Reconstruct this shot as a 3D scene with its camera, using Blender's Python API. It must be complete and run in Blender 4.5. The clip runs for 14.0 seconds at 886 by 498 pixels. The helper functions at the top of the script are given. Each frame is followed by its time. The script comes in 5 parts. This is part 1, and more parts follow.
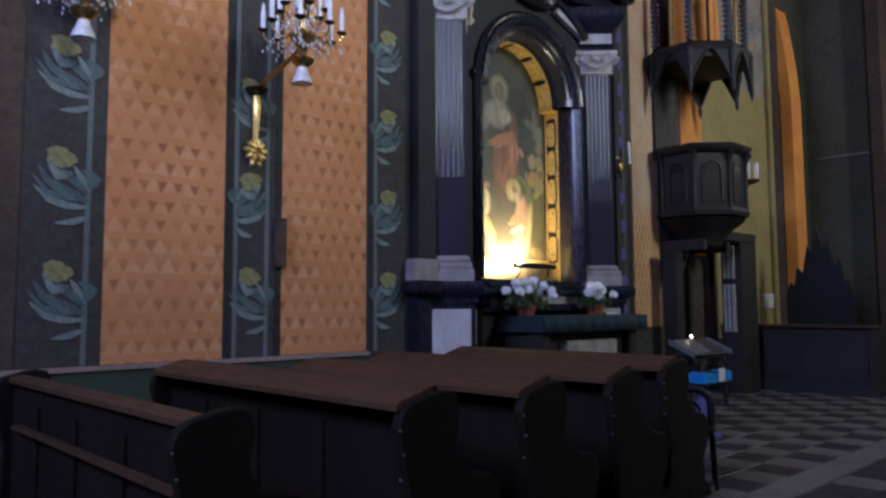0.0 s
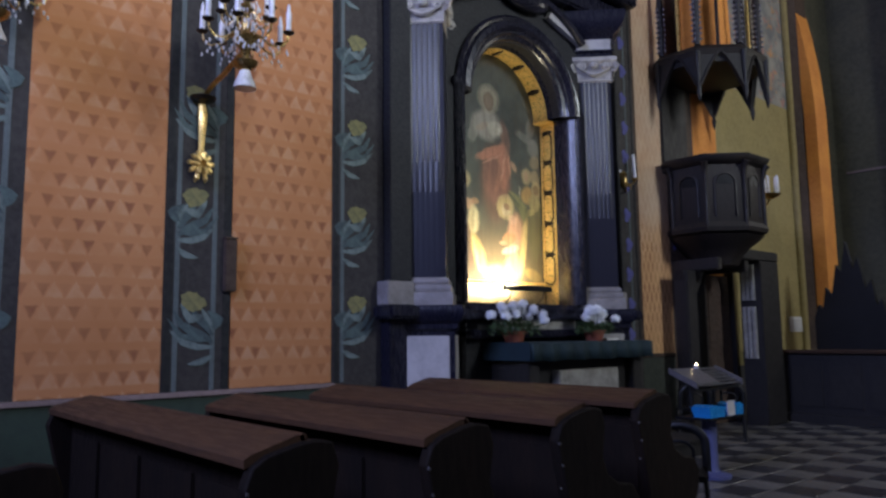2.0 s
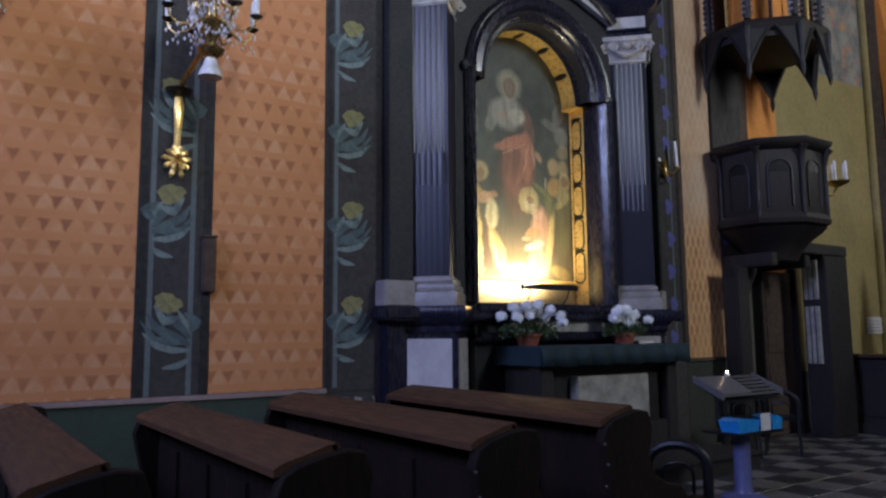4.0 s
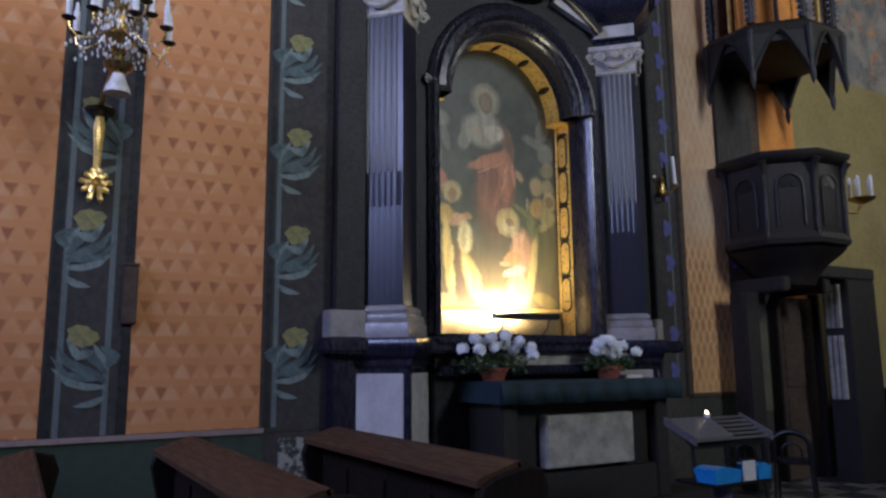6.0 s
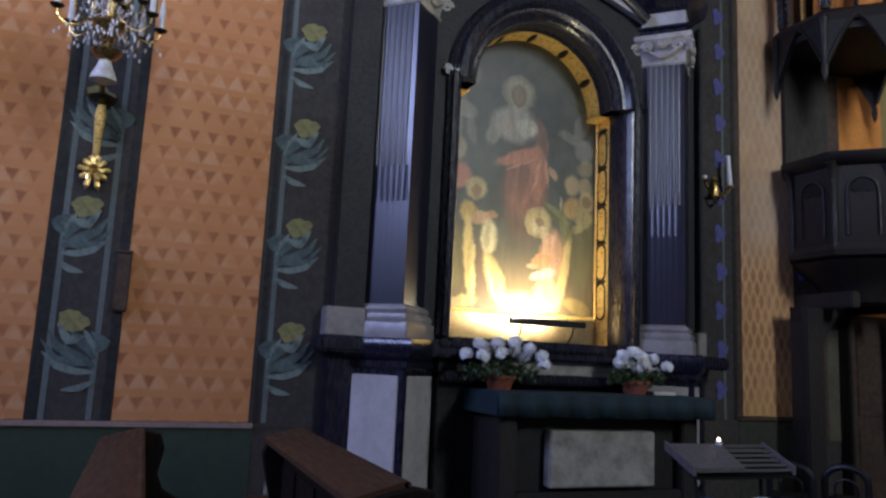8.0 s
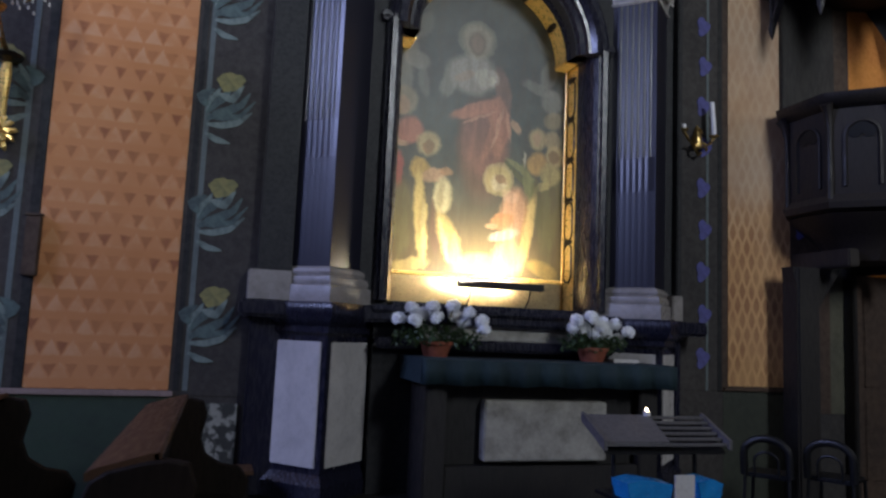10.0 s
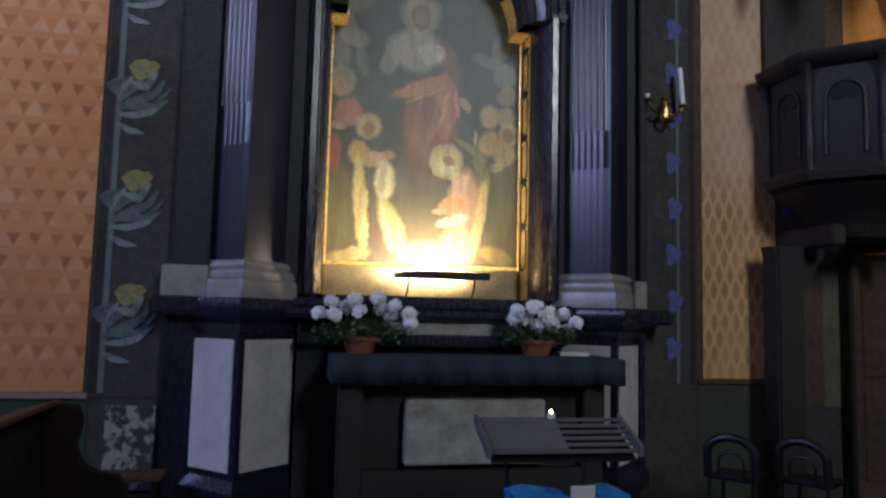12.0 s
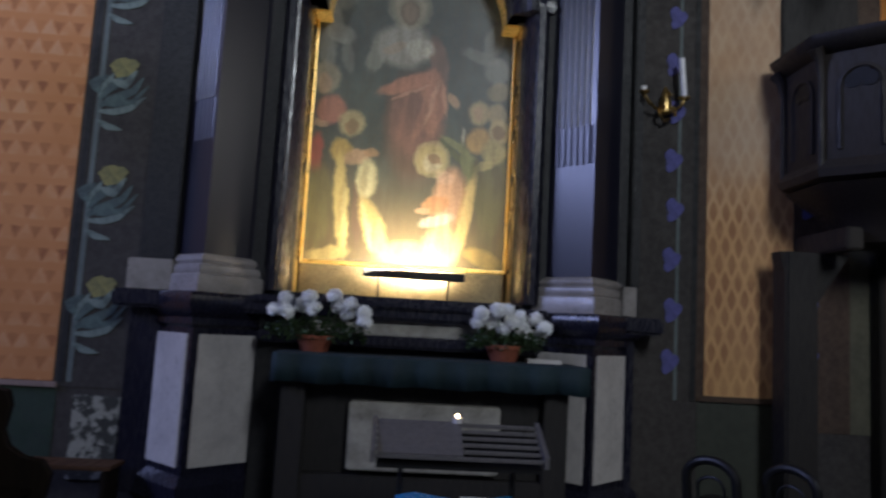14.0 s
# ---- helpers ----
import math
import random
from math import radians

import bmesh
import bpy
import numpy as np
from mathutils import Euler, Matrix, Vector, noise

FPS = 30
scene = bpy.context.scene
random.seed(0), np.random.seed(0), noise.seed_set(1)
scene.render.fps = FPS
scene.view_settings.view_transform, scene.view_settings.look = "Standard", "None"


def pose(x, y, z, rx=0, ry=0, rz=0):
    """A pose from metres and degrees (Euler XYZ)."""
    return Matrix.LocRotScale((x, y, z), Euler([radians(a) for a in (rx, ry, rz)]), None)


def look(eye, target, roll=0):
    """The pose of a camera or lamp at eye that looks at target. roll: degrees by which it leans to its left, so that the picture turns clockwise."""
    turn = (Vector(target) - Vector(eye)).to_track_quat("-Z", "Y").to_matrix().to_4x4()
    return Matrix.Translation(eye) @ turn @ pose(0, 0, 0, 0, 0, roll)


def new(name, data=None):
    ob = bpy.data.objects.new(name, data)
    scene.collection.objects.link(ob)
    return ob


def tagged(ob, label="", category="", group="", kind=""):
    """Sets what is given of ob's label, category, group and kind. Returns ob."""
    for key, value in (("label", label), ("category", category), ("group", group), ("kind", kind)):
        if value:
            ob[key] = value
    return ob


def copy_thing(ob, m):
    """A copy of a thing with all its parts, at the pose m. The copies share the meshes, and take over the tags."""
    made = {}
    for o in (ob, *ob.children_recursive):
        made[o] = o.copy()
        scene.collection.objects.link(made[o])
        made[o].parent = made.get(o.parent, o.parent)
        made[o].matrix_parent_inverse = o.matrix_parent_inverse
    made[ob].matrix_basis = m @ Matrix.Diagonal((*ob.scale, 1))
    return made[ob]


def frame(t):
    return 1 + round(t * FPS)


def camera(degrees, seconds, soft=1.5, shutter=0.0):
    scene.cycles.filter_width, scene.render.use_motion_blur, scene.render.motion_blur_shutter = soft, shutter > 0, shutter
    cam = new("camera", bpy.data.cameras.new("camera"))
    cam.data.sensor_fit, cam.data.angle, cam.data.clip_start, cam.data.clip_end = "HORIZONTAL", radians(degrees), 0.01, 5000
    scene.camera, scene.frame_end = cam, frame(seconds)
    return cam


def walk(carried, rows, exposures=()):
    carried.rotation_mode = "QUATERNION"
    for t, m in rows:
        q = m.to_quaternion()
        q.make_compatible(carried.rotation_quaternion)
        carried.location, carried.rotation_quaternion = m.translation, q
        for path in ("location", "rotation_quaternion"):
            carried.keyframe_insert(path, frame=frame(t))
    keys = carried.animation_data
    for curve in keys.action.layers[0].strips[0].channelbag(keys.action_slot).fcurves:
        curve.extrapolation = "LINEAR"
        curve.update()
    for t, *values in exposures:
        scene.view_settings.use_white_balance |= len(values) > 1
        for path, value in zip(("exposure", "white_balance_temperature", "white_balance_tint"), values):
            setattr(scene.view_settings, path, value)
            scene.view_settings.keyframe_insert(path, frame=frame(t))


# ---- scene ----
cam = camera(62.0, 14.0, soft=2.4, shutter=0.5)
PATH = [
    (0, (0.231, 0.066, 1.477), (-1.215, 1.438, 1.639), -0.3),
    (0.5, (0.195, 0.267, 1.47), (-1.206, 1.691, 1.564), 0.0),
    (0.8, (0.243, 0.469, 1.482), (-1.168, 1.886, 1.52), 0.9),
    (1, (0.252, 0.592, 1.475), (-1.186, 1.981, 1.539), 0.4),
    (1.5, (0.219, 0.817, 1.493), (-1.245, 2.175, 1.611), 0.3),
    (2, (0.119, 1.047, 1.473), (-1.384, 2.346, 1.707), -0.7),
    (2.5, (0.037, 1.185, 1.474), (-1.562, 2.366, 1.692), -1.3),
    (3, (0.133, 1.511, 1.506), (-1.483, 2.667, 1.736), 1.1),
    (3.2, (0.158, 1.622, 1.502), (-1.447, 2.793, 1.727), 0.1),
    (5.3, (0.258, 2.834, 1.555), (-1.434, 3.864, 1.833), 0.1),
    (5.5, (0.262, 2.958, 1.584), (-1.422, 3.996, 1.877), 0.6),
    (6, (0.234, 3.196, 1.564), (-1.478, 4.183, 1.87), -0.5),
    (6.5, (0.225, 3.392, 1.564), (-1.587, 4.165, 1.91), 1.4),
    (7, (0.268, 3.664, 1.589), (-1.546, 4.437, 1.927), -0.2),
    (7.5, (0.366, 3.991, 1.623), (-1.431, 4.803, 1.957), -1.2),
    (7.7, (0.339, 4.076, 1.604), (-1.475, 4.859, 1.915), 1.1),
    (9.8, (0.323, 5.331, 1.623), (-1.586, 5.858, 1.897), 2.6),
    (10, (0.272, 5.466, 1.587), (-1.634, 6.029, 1.814), 2.5),
    (10.5, (0.262, 5.738, 1.641), (-1.668, 6.218, 1.85), 2.3),
    (11, (0.26, 6.102, 1.68), (-1.698, 6.474, 1.845), 2.7),
    (11.5, (0.166, 6.404, 1.676), (-1.79, 6.771, 1.875), 2.9),
    (12, (0.115, 6.655, 1.673), (-1.834, 7.063, 1.862), 1.4),
    (12.5, (0.101, 6.942, 1.653), (-1.883, 7.128, 1.833), 2.3),
    (13, (0.153, 7.233, 1.64), (-1.835, 7.253, 1.859), 0.9),
    (13.5, (0.089, 7.541, 1.613), (-1.901, 7.562, 1.814), 2.3),
    (14, (0.008, 7.826, 1.598), (-1.976, 7.952, 1.82), 3.2),
]
walk(cam, [(t, look(eye, target, roll)) for t, eye, target, roll in PATH], [(0, 0.27), (3, 0.25), (7, 0.12), (10, 0.02), (14, -0.10)])

# ---- light ----
world = bpy.data.worlds.new("world")
scene.world = world
world.use_nodes = True
sky = world.node_tree.nodes.new("ShaderNodeTexSky")
sky.sky_type, sky.sun_disc = "NISHITA", False
sky.sun_elevation, sky.sun_rotation = radians(24), radians(200)
world.node_tree.links.new(sky.outputs[0], world.node_tree.nodes["Background"].inputs[0])
world.node_tree.nodes["Background"].inputs[1].default_value = 0.1
scene.view_settings.exposure = 0.0


def window_light(name, eye, target, width, height, power, colour):
    lamp = bpy.data.lights.new(name, "AREA")
    lamp.shape, lamp.size, lamp.size_y, lamp.energy, lamp.color = "RECTANGLE", width, height, power, colour
    ob = new(name, lamp)
    ob.matrix_world = look(eye, target)
    return ob


# daylight in the tall window openings of the nave, behind and beside the walk
for x, power in ((-1.0, 720), (-3.6, 490)):
    window_light("window_light_west", (x, -6.85, 8.5), (x + 0.2, 4.0, 4.2), 2.2, 3.6, power, (0.42, 0.50, 1.0))
for y, power, aim, spread in ((2.5, 120, 8.0, 57), (11.2, 250, 4.8, 110)):
    window_light("window_light_south", (6.85, y, 8.4), (-6.3, y, aim), 1.8, 3.6, power, (0.86, 0.93, 1.0)).data.spread = radians(spread)
window_light("window_light_chancel", (-1.5, 18.85, 6.6), (-6.0, 11.5, 3.4), 1.7, 3.4, 60, (1.0, 0.95, 0.86))
# the strip lamp under the altar painting
window_light("picture_strip_light", (-6.32, 7.95, 2.10), (-6.72, 7.80, 2.50), 0.82, 0.05, 50, (1.0, 0.87, 0.62))

# ---- materials ----
class Nodes:
    """Short names for the nodes of one material."""

    def __init__(self, name):
        self.mat = bpy.data.materials.new(name)
        self.mat.use_nodes = True
        self.tree = self.mat.node_tree
        self.shader = self.tree.nodes["Principled BSDF"]
        self.coord = self.tree.nodes.new("ShaderNodeTexCoord")

    def link(self, value, socket):
        if hasattr(value, "links"):
            self.tree.links.new(value, socket)
        else:
            socket.default_value = value

    def math(self, kind, a, b=0.0, c=0.0):
        n = self.tree.nodes.new("ShaderNodeMath")
        n.operation = kind
        for v, s in zip((a, b, c), n.inputs):
            self.link(v, s)
        return n.outputs[0]

    def mix(self, amount, a, b):
        n = self.tree.nodes.new("ShaderNodeMix")
        n.data_type = "RGBA"
        self.link(amount, n.inputs[0])
        for v, s in ((a, n.inputs[6]), (b, n.inputs[7])):
            self.link(v if hasattr(v, "links") else (*v[:3], 1.0), s)
        return n.outputs[2]

    def noise(self, scale, detail=4.0, rough=0.6, vector=None):
        n = self.tree.nodes.new("ShaderNodeTexNoise")
        n.inputs["Scale"].default_value, n.inputs["Detail"].default_value, n.inputs["Roughness"].default_value = scale, detail, rough
        self.tree.links.new(vector or self.coord.outputs["Object"], n.inputs["Vector"])
        return n.outputs["Fac"]

    def span(self, value, lo, hi, a=0.0, b=1.0):
        n = self.tree.nodes.new("ShaderNodeMapRange")
        n.interpolation_type = "SMOOTHSTEP"
        for v, s in zip((value, lo, hi, a, b), n.inputs):
            self.link(v, s)
        return n.outputs[0]

    def xyz(self):
        n = self.tree.nodes.new("ShaderNodeSeparateXYZ")
        self.tree.links.new(self.coord.outputs["Object"], n.inputs[0])
        return n.outputs

    def bump(self, height, strength, distance):
        n = self.tree.nodes.new("ShaderNodeBump")
        n.inputs["Strength"].default_value, n.inputs["Distance"].default_value = strength, distance
        self.tree.links.new(height, n.inputs["Height"])
        self.tree.links.new(n.outputs[0], self.shader.inputs["Normal"])

    def done(self, colour, rough, metal=0.0):
        self.link(colour, self.shader.inputs["Base Color"])
        self.link(rough, self.shader.inputs["Roughness"])
        self.shader.inputs["Metallic"].default_value = metal
        return self.mat


def surface(name, base, dark, rough=0.6, metal=0.0, big=1.5, fine=40.0, relief=0.3, depth=0.004, stretch=None, each=0.0):
    """Two colours mixed at two scales, with gloss and relief that follow the grain."""
    n = Nodes(name)
    vector = None
    if stretch:
        m = n.tree.nodes.new("ShaderNodeMapping")
        m.inputs["Scale"].default_value = stretch
        n.tree.links.new(n.coord.outputs["Object"], m.inputs[0])
        vector = m.outputs[0]
    large, small = n.noise(big, 3, 0.6, vector), n.noise(fine, 5, 0.65, vector)
    amount = n.math("ADD", n.span(large, 0.35, 0.7, 0, 0.6), n.span(small, 0.35, 0.7, 0, 0.4))
    colour = n.mix(amount, base, dark)
    if each:
        info = n.tree.nodes.new("ShaderNodeObjectInfo")
        colour = n.mix(n.math("MULTIPLY", info.outputs["Random"], each), colour, dark)
    n.bump(small, relief, depth)
    return n.done(colour, n.span(small, 0.3, 0.7, max(rough - 0.12, 0.03), min(rough + 0.12, 1)), metal)


def stencilled(name, base, dark, pale, stain, column, row):
    """Limewash with a stencilled net of small triangles, worn in places."""
    n = Nodes(name)
    x, y, z = n.xyz()
    wob = n.math("MULTIPLY", n.math("SUBTRACT", n.noise(14, 2), 0.5), 0.03)
    v = n.math("DIVIDE", n.math("ADD", z, wob), row)
    line = n.math("FLOOR", v)
    fv = n.math("FRACT", v)
    shift = n.math("MULTIPLY", n.math("FLOORED_MODULO", line, 2.0), 0.5)
    u = n.math("ADD", n.math("DIVIDE", n.math("ADD", y, wob), column), shift)
    off = n.math("ABSOLUTE", n.math("SUBTRACT", n.math("FRACT", u), 0.5))
    # red triangles stand on their points, pale ones between them stand upright
    red = n.math("MULTIPLY", n.span(n.math("SUBTRACT", n.math("MULTIPLY", n.math("SUBTRACT", fv, 0.20), 0.52), off), -0.04, 0.07), n.span(fv, 0.84, 0.76))
    other = n.math("SUBTRACT", 0.5, off)
    up = n.math("MULTIPLY", n.span(n.math("SUBTRACT", n.math("MULTIPLY", n.math("SUBTRACT", 0.95, fv), 0.60), other), -0.03, 0.06), n.span(fv, 0.10, 0.25))
    # each stencil took the paint differently
    cell = n.tree.nodes.new("ShaderNodeCombineXYZ")
    n.link(n.math("FLOOR", u), cell.inputs[0])
    n.link(line, cell.inputs[1])
    chance = n.tree.nodes.new("ShaderNodeTexWhiteNoise")
    n.tree.links.new(cell.outputs[0], chance.inputs["Vector"])
    worn = n.math("MULTIPLY", n.span(n.noise(1.6, 4, 0.65), 0.30, 0.62, 0.25, 1.0), n.span(chance.outputs["Value"], 0.0, 0.7, 0.3, 1.0))
    bare = n.span(n.noise(3.1, 4, 0.6), 0.42, 0.68, 0.1, 0.9)
    cloud = n.span(n.noise(0.9, 4, 0.6), 0.35, 0.68)
    colour = n.mix(n.math("MULTIPLY", cloud, 0.7), base, stain)
    colour = n.mix(n.math("MULTIPLY", n.math("MULTIPLY", up, bare), 0.6), colour, pale)
    colour = n.mix(n.math("MULTIPLY", n.math("MULTIPLY", red, worn), 0.78), colour, dark)
    colour = n.mix(n.math("MULTIPLY", n.noise(60, 3), 0.25), colour, stain)
    n.bump(n.noise(35, 4), 0.25, 0.004)
    return n.done(colour, 0.85)


def lattice(name, base, dark, column, row):
    """Ochre limewash with a painted net whose meshes are darker ovals."""
    n = Nodes(name)
    x, y, z = n.xyz()
    wob = n.math("MULTIPLY", n.math("SUBTRACT", n.noise(14, 2), 0.5), 0.02)
    mask = None
    for shift in (0.0, 0.5):
        u = n.math("SUBTRACT", n.math("FRACT", n.math("ADD", n.math("DIVIDE", n.math("ADD", y, wob), column), shift)), 0.5)
        v = n.math("SUBTRACT", n.math("FRACT", n.math("ADD", n.math("DIVIDE", n.math("ADD", z, wob), row * 2), shift)), 0.5)
        d = n.math("ADD", n.math("POWER", n.math("ABSOLUTE", n.math("DIVIDE", u, 0.36)), 1.4), n.math("POWER", n.math("ABSOLUTE", n.math("DIVIDE", v, 0.36)), 1.4))
        oval = n.span(d, 1.1, 0.5)
        mask = oval if mask is None else n.math("MAXIMUM", mask, oval)
    worn = n.span(n.noise(1.6, 4, 0.65), 0.36, 0.62, 0.35, 1.0)
    # the net has worn away to a thin trace on the upper wall
    kept = n.span(n.math("ADD", z, n.math("MULTIPLY", n.noise(3.5, 4), 0.8)), 2.9, 3.9, 0.95, 0.30)
    base = n.mix(n.math("MULTIPLY", n.span(n.math("ADD", z, n.math("MULTIPLY", n.noise(2.2, 4), 1.2)), 3.0, 4.2), n.span(n.noise(1.3, 4), 0.25, 0.7, 0.6, 1.0)), base, (0.52, 0.38, 0.26))
    colour = n.mix(n.math("MULTIPLY", n.math("MULTIPLY", mask, worn), kept), base, dark)
    colour = n.mix(n.math("MULTIPLY", n.span(n.noise(2.5, 5), 0.35, 0.7), 0.35), colour, dark)
    n.bump(n.noise(35, 4), 0.25, 0.004)
    return n.done(colour, 0.85)


def flaking(name, paint, plaster):
    """Dark paint that has come off in patches and shows pale plaster."""
    n = Nodes(name)
    off = n.span(n.noise(8, 6, 0.72), 0.49, 0.57)
    n.bump(off, -0.5, 0.004)
    return n.done(n.mix(off, n.mix(n.noise(20, 4), paint, (0.03, 0.035, 0.033)), n.mix(n.noise(30, 4), plaster, (0.18, 0.18, 0.16))), 0.9)


def canvas(name):
    """An old oil painting: soft plain masses of colour on a dark ground."""
    n = Nodes(name)
    x, y, z = n.xyz()
    wy = n.math("ADD", y, n.math("ADD", n.math("MULTIPLY", n.math("SUBTRACT", n.noise(7, 5), 0.5), 0.08), n.math("MULTIPLY", n.math("SUBTRACT", n.noise(24, 4), 0.5), 0.035)))
    wz = n.math("ADD", z, n.math("ADD", n.math("MULTIPLY", n.math("SUBTRACT", n.noise(6.3, 4), 0.5), 0.08), n.math("MULTIPLY", n.math("SUBTRACT", n.noise(21, 4), 0.5), 0.035)))
    colour = n.mix(n.span(n.noise(1.6, 4), 0.3, 0.7), (0.075, 0.095, 0.085), (0.035, 0.045, 0.045))
    colour = n.mix(n.span(z, 1.3, 0.0), colour, (0.13, 0.10, 0.05))

    def mass(colour, cy, cz, ry, rz, turn, tint, amount=0.85, soft=0.32, ring=0.0):
        c, s = math.cos(radians(turn)), math.sin(radians(turn))
        dy, dz = n.math("SUBTRACT", wy, cy), n.math("SUBTRACT", wz, cz)
        a = n.math("DIVIDE", n.math("ADD", n.math("MULTIPLY", dy, c), n.math("MULTIPLY", dz, s)), ry)
        b = n.math("DIVIDE", n.math("SUBTRACT", n.math("MULTIPLY", dz, c), n.math("MULTIPLY", dy, s)), rz)
        d = n.math("SQRT", n.math("ADD", n.math("MULTIPLY", a, a), n.math("MULTIPLY", b, b)))
        if ring:
            d = n.math("ADD", n.math("MULTIPLY", n.math("ABSOLUTE", n.math("SUBTRACT", d, 0.85)), ring), 0.3)
        m = n.math("MULTIPLY", n.span(d, 1.0 + soft * 0.4, 1.0 - soft), amount)
        return n.mix(m, colour, tint)

    grey, gold, straw = (0.25, 0.26, 0.23), (0.42, 0.30, 0.09), (0.50, 0.40, 0.16)
    rose, brown, pale = (0.40, 0.19, 0.13), (0.14, 0.09, 0.065), (0.50, 0.48, 0.40)
    olive, tan, skin = (0.13, 0.12, 0.055), (0.38, 0.31, 0.17), (0.42, 0.28, 0.18)
    clouds = (
        (-0.80, 2.30, 0.10, 0.22, 12, grey, 0.5), (-0.72, 2.18, 0.15, 0.10, -20, grey, 0.6), (-0.84, 2.02, 0.09, 0.20, 8, grey, 0.5), (-0.66, 2.55, 0.10, 0.16, -25, grey, 0.3), (-0.64, 1.98, 0.06, 0.20, 10, grey, 0.35),
        (0.74, 2.22, 0.10, 0.18, -12, grey, 0.55), (0.62, 2.05, 0.20, 0.07, -18, grey, 0.5), (0.78, 1.92, 0.13, 0.15, 0, grey, 0.55), (0.66, 2.52, 0.04, 0.18, 42, grey, 0.3), (0.80, 1.72, 0.12, 0.10, 20, tan, 0.45),
    )
    standing = (
        (0.02, 1.32, 0.30, 0.58, 3, brown, 0.9), (0.04, 1.42, 0.28, 0.42, 0, (0.22, 0.115, 0.09), 0.85),
        (-0.12, 2.10, 0.30, 0.23, 0, (0.33, 0.325, 0.29), 0.85), (-0.36, 2.00, 0.09, 0.19, -22, grey, 0.75), (0.22, 1.98, 0.09, 0.26, 14, (0.21, 0.12, 0.09), 0.75),
        (0.03, 2.08, 0.14, 0.12, 10, (0.45, 0.44, 0.38), 0.75), (0.08, 2.06, 0.05, 0.05, 0, (0.55, 0.53, 0.45), 0.6), (-0.20, 2.08, 0.13, 0.05, 22, (0.34, 0.27, 0.21), 0.65),
        (-0.06, 1.74, 0.31, 0.075, 22, rose, 0.95), (0.17, 1.72, 0.12, 0.20, 8, rose, 0.9), (0.22, 1.50, 0.08, 0.30, -12, (0.36, 0.17, 0.12), 0.85), (0.10, 1.46, 0.05, 0.30, -16, (0.34, 0.165, 0.12), 0.7),
        (0.17, 1.55, 0.025, 0.26, -14, (0.52, 0.29, 0.20), 0.7), (0.29, 1.62, 0.025, 0.20, 10, (0.50, 0.27, 0.18), 0.6), (-0.10, 1.40, 0.03, 0.26, -8, (0.26, 0.13, 0.10), 0.6), (-0.03, 1.66, 0.22, 0.02, 24, (0.52, 0.28, 0.20), 0.6),
        (0.38, 1.60, 0.05, 0.09, 35, skin, 0.8), (-0.08, 2.47, 0.185, 0.19, 0, (0.36, 0.34, 0.25), 0.8), (-0.08, 2.44, 0.105, 0.15, 0, (0.13, 0.09, 0.065), 0.85), (-0.08, 2.45, 0.07, 0.11, 0, (0.25, 0.19, 0.14), 0.7),
    )
    left_group = (
        (-0.83, 1.74, 0.15, 0.16, 0, (0.30, 0.27, 0.19), 0.7), (-0.84, 1.68, 0.07, 0.10, 0, skin, 0.6), (-0.76, 1.44, 0.15, 0.15, -10, (0.34, 0.15, 0.11), 0.85), (-0.85, 1.30, 0.09, 0.04, 0, skin, 0.6), (-0.87, 1.02, 0.07, 0.20, 0, (0.30, 0.07, 0.06), 0.7),
        (-0.82, 0.52, 0.15, 0.42, 0, olive, 0.8), (-0.56, 1.32, 0.13, 0.14, 0, (0.42, 0.36, 0.20), 0.85), (-0.56, 1.29, 0.075, 0.09, 0, (0.24, 0.15, 0.08), 0.85),
        (-0.64, 1.05, 0.11, 0.12, 0, gold, 0.8), (-0.50, 1.00, 0.14, 0.08, 12, skin, 0.8), (-0.36, 1.05, 0.08, 0.05, 0, (0.34, 0.2, 0.11), 0.7),
        (-0.61, 0.55, 0.075, 0.52, 5, straw, 0.9), (-0.57, 0.40, 0.03, 0.36, 4, (0.58, 0.50, 0.24), 0.7), (-0.46, 0.50, 0.05, 0.34, 3, brown, 0.75), (-0.39, 0.80, 0.105, 0.20, 0, (0.50, 0.46, 0.28), 0.9), (-0.42, 0.78, 0.02, 0.17, 0, (0.34, 0.30, 0.16), 0.5),
        (-0.30, 0.34, 0.11, 0.34, 22, straw, 0.9), (-0.36, 0.36, 0.03, 0.26, 14, (0.58, 0.52, 0.28), 0.7), (-0.70, 0.09, 0.22, 0.07, 12, straw, 0.75),
    )
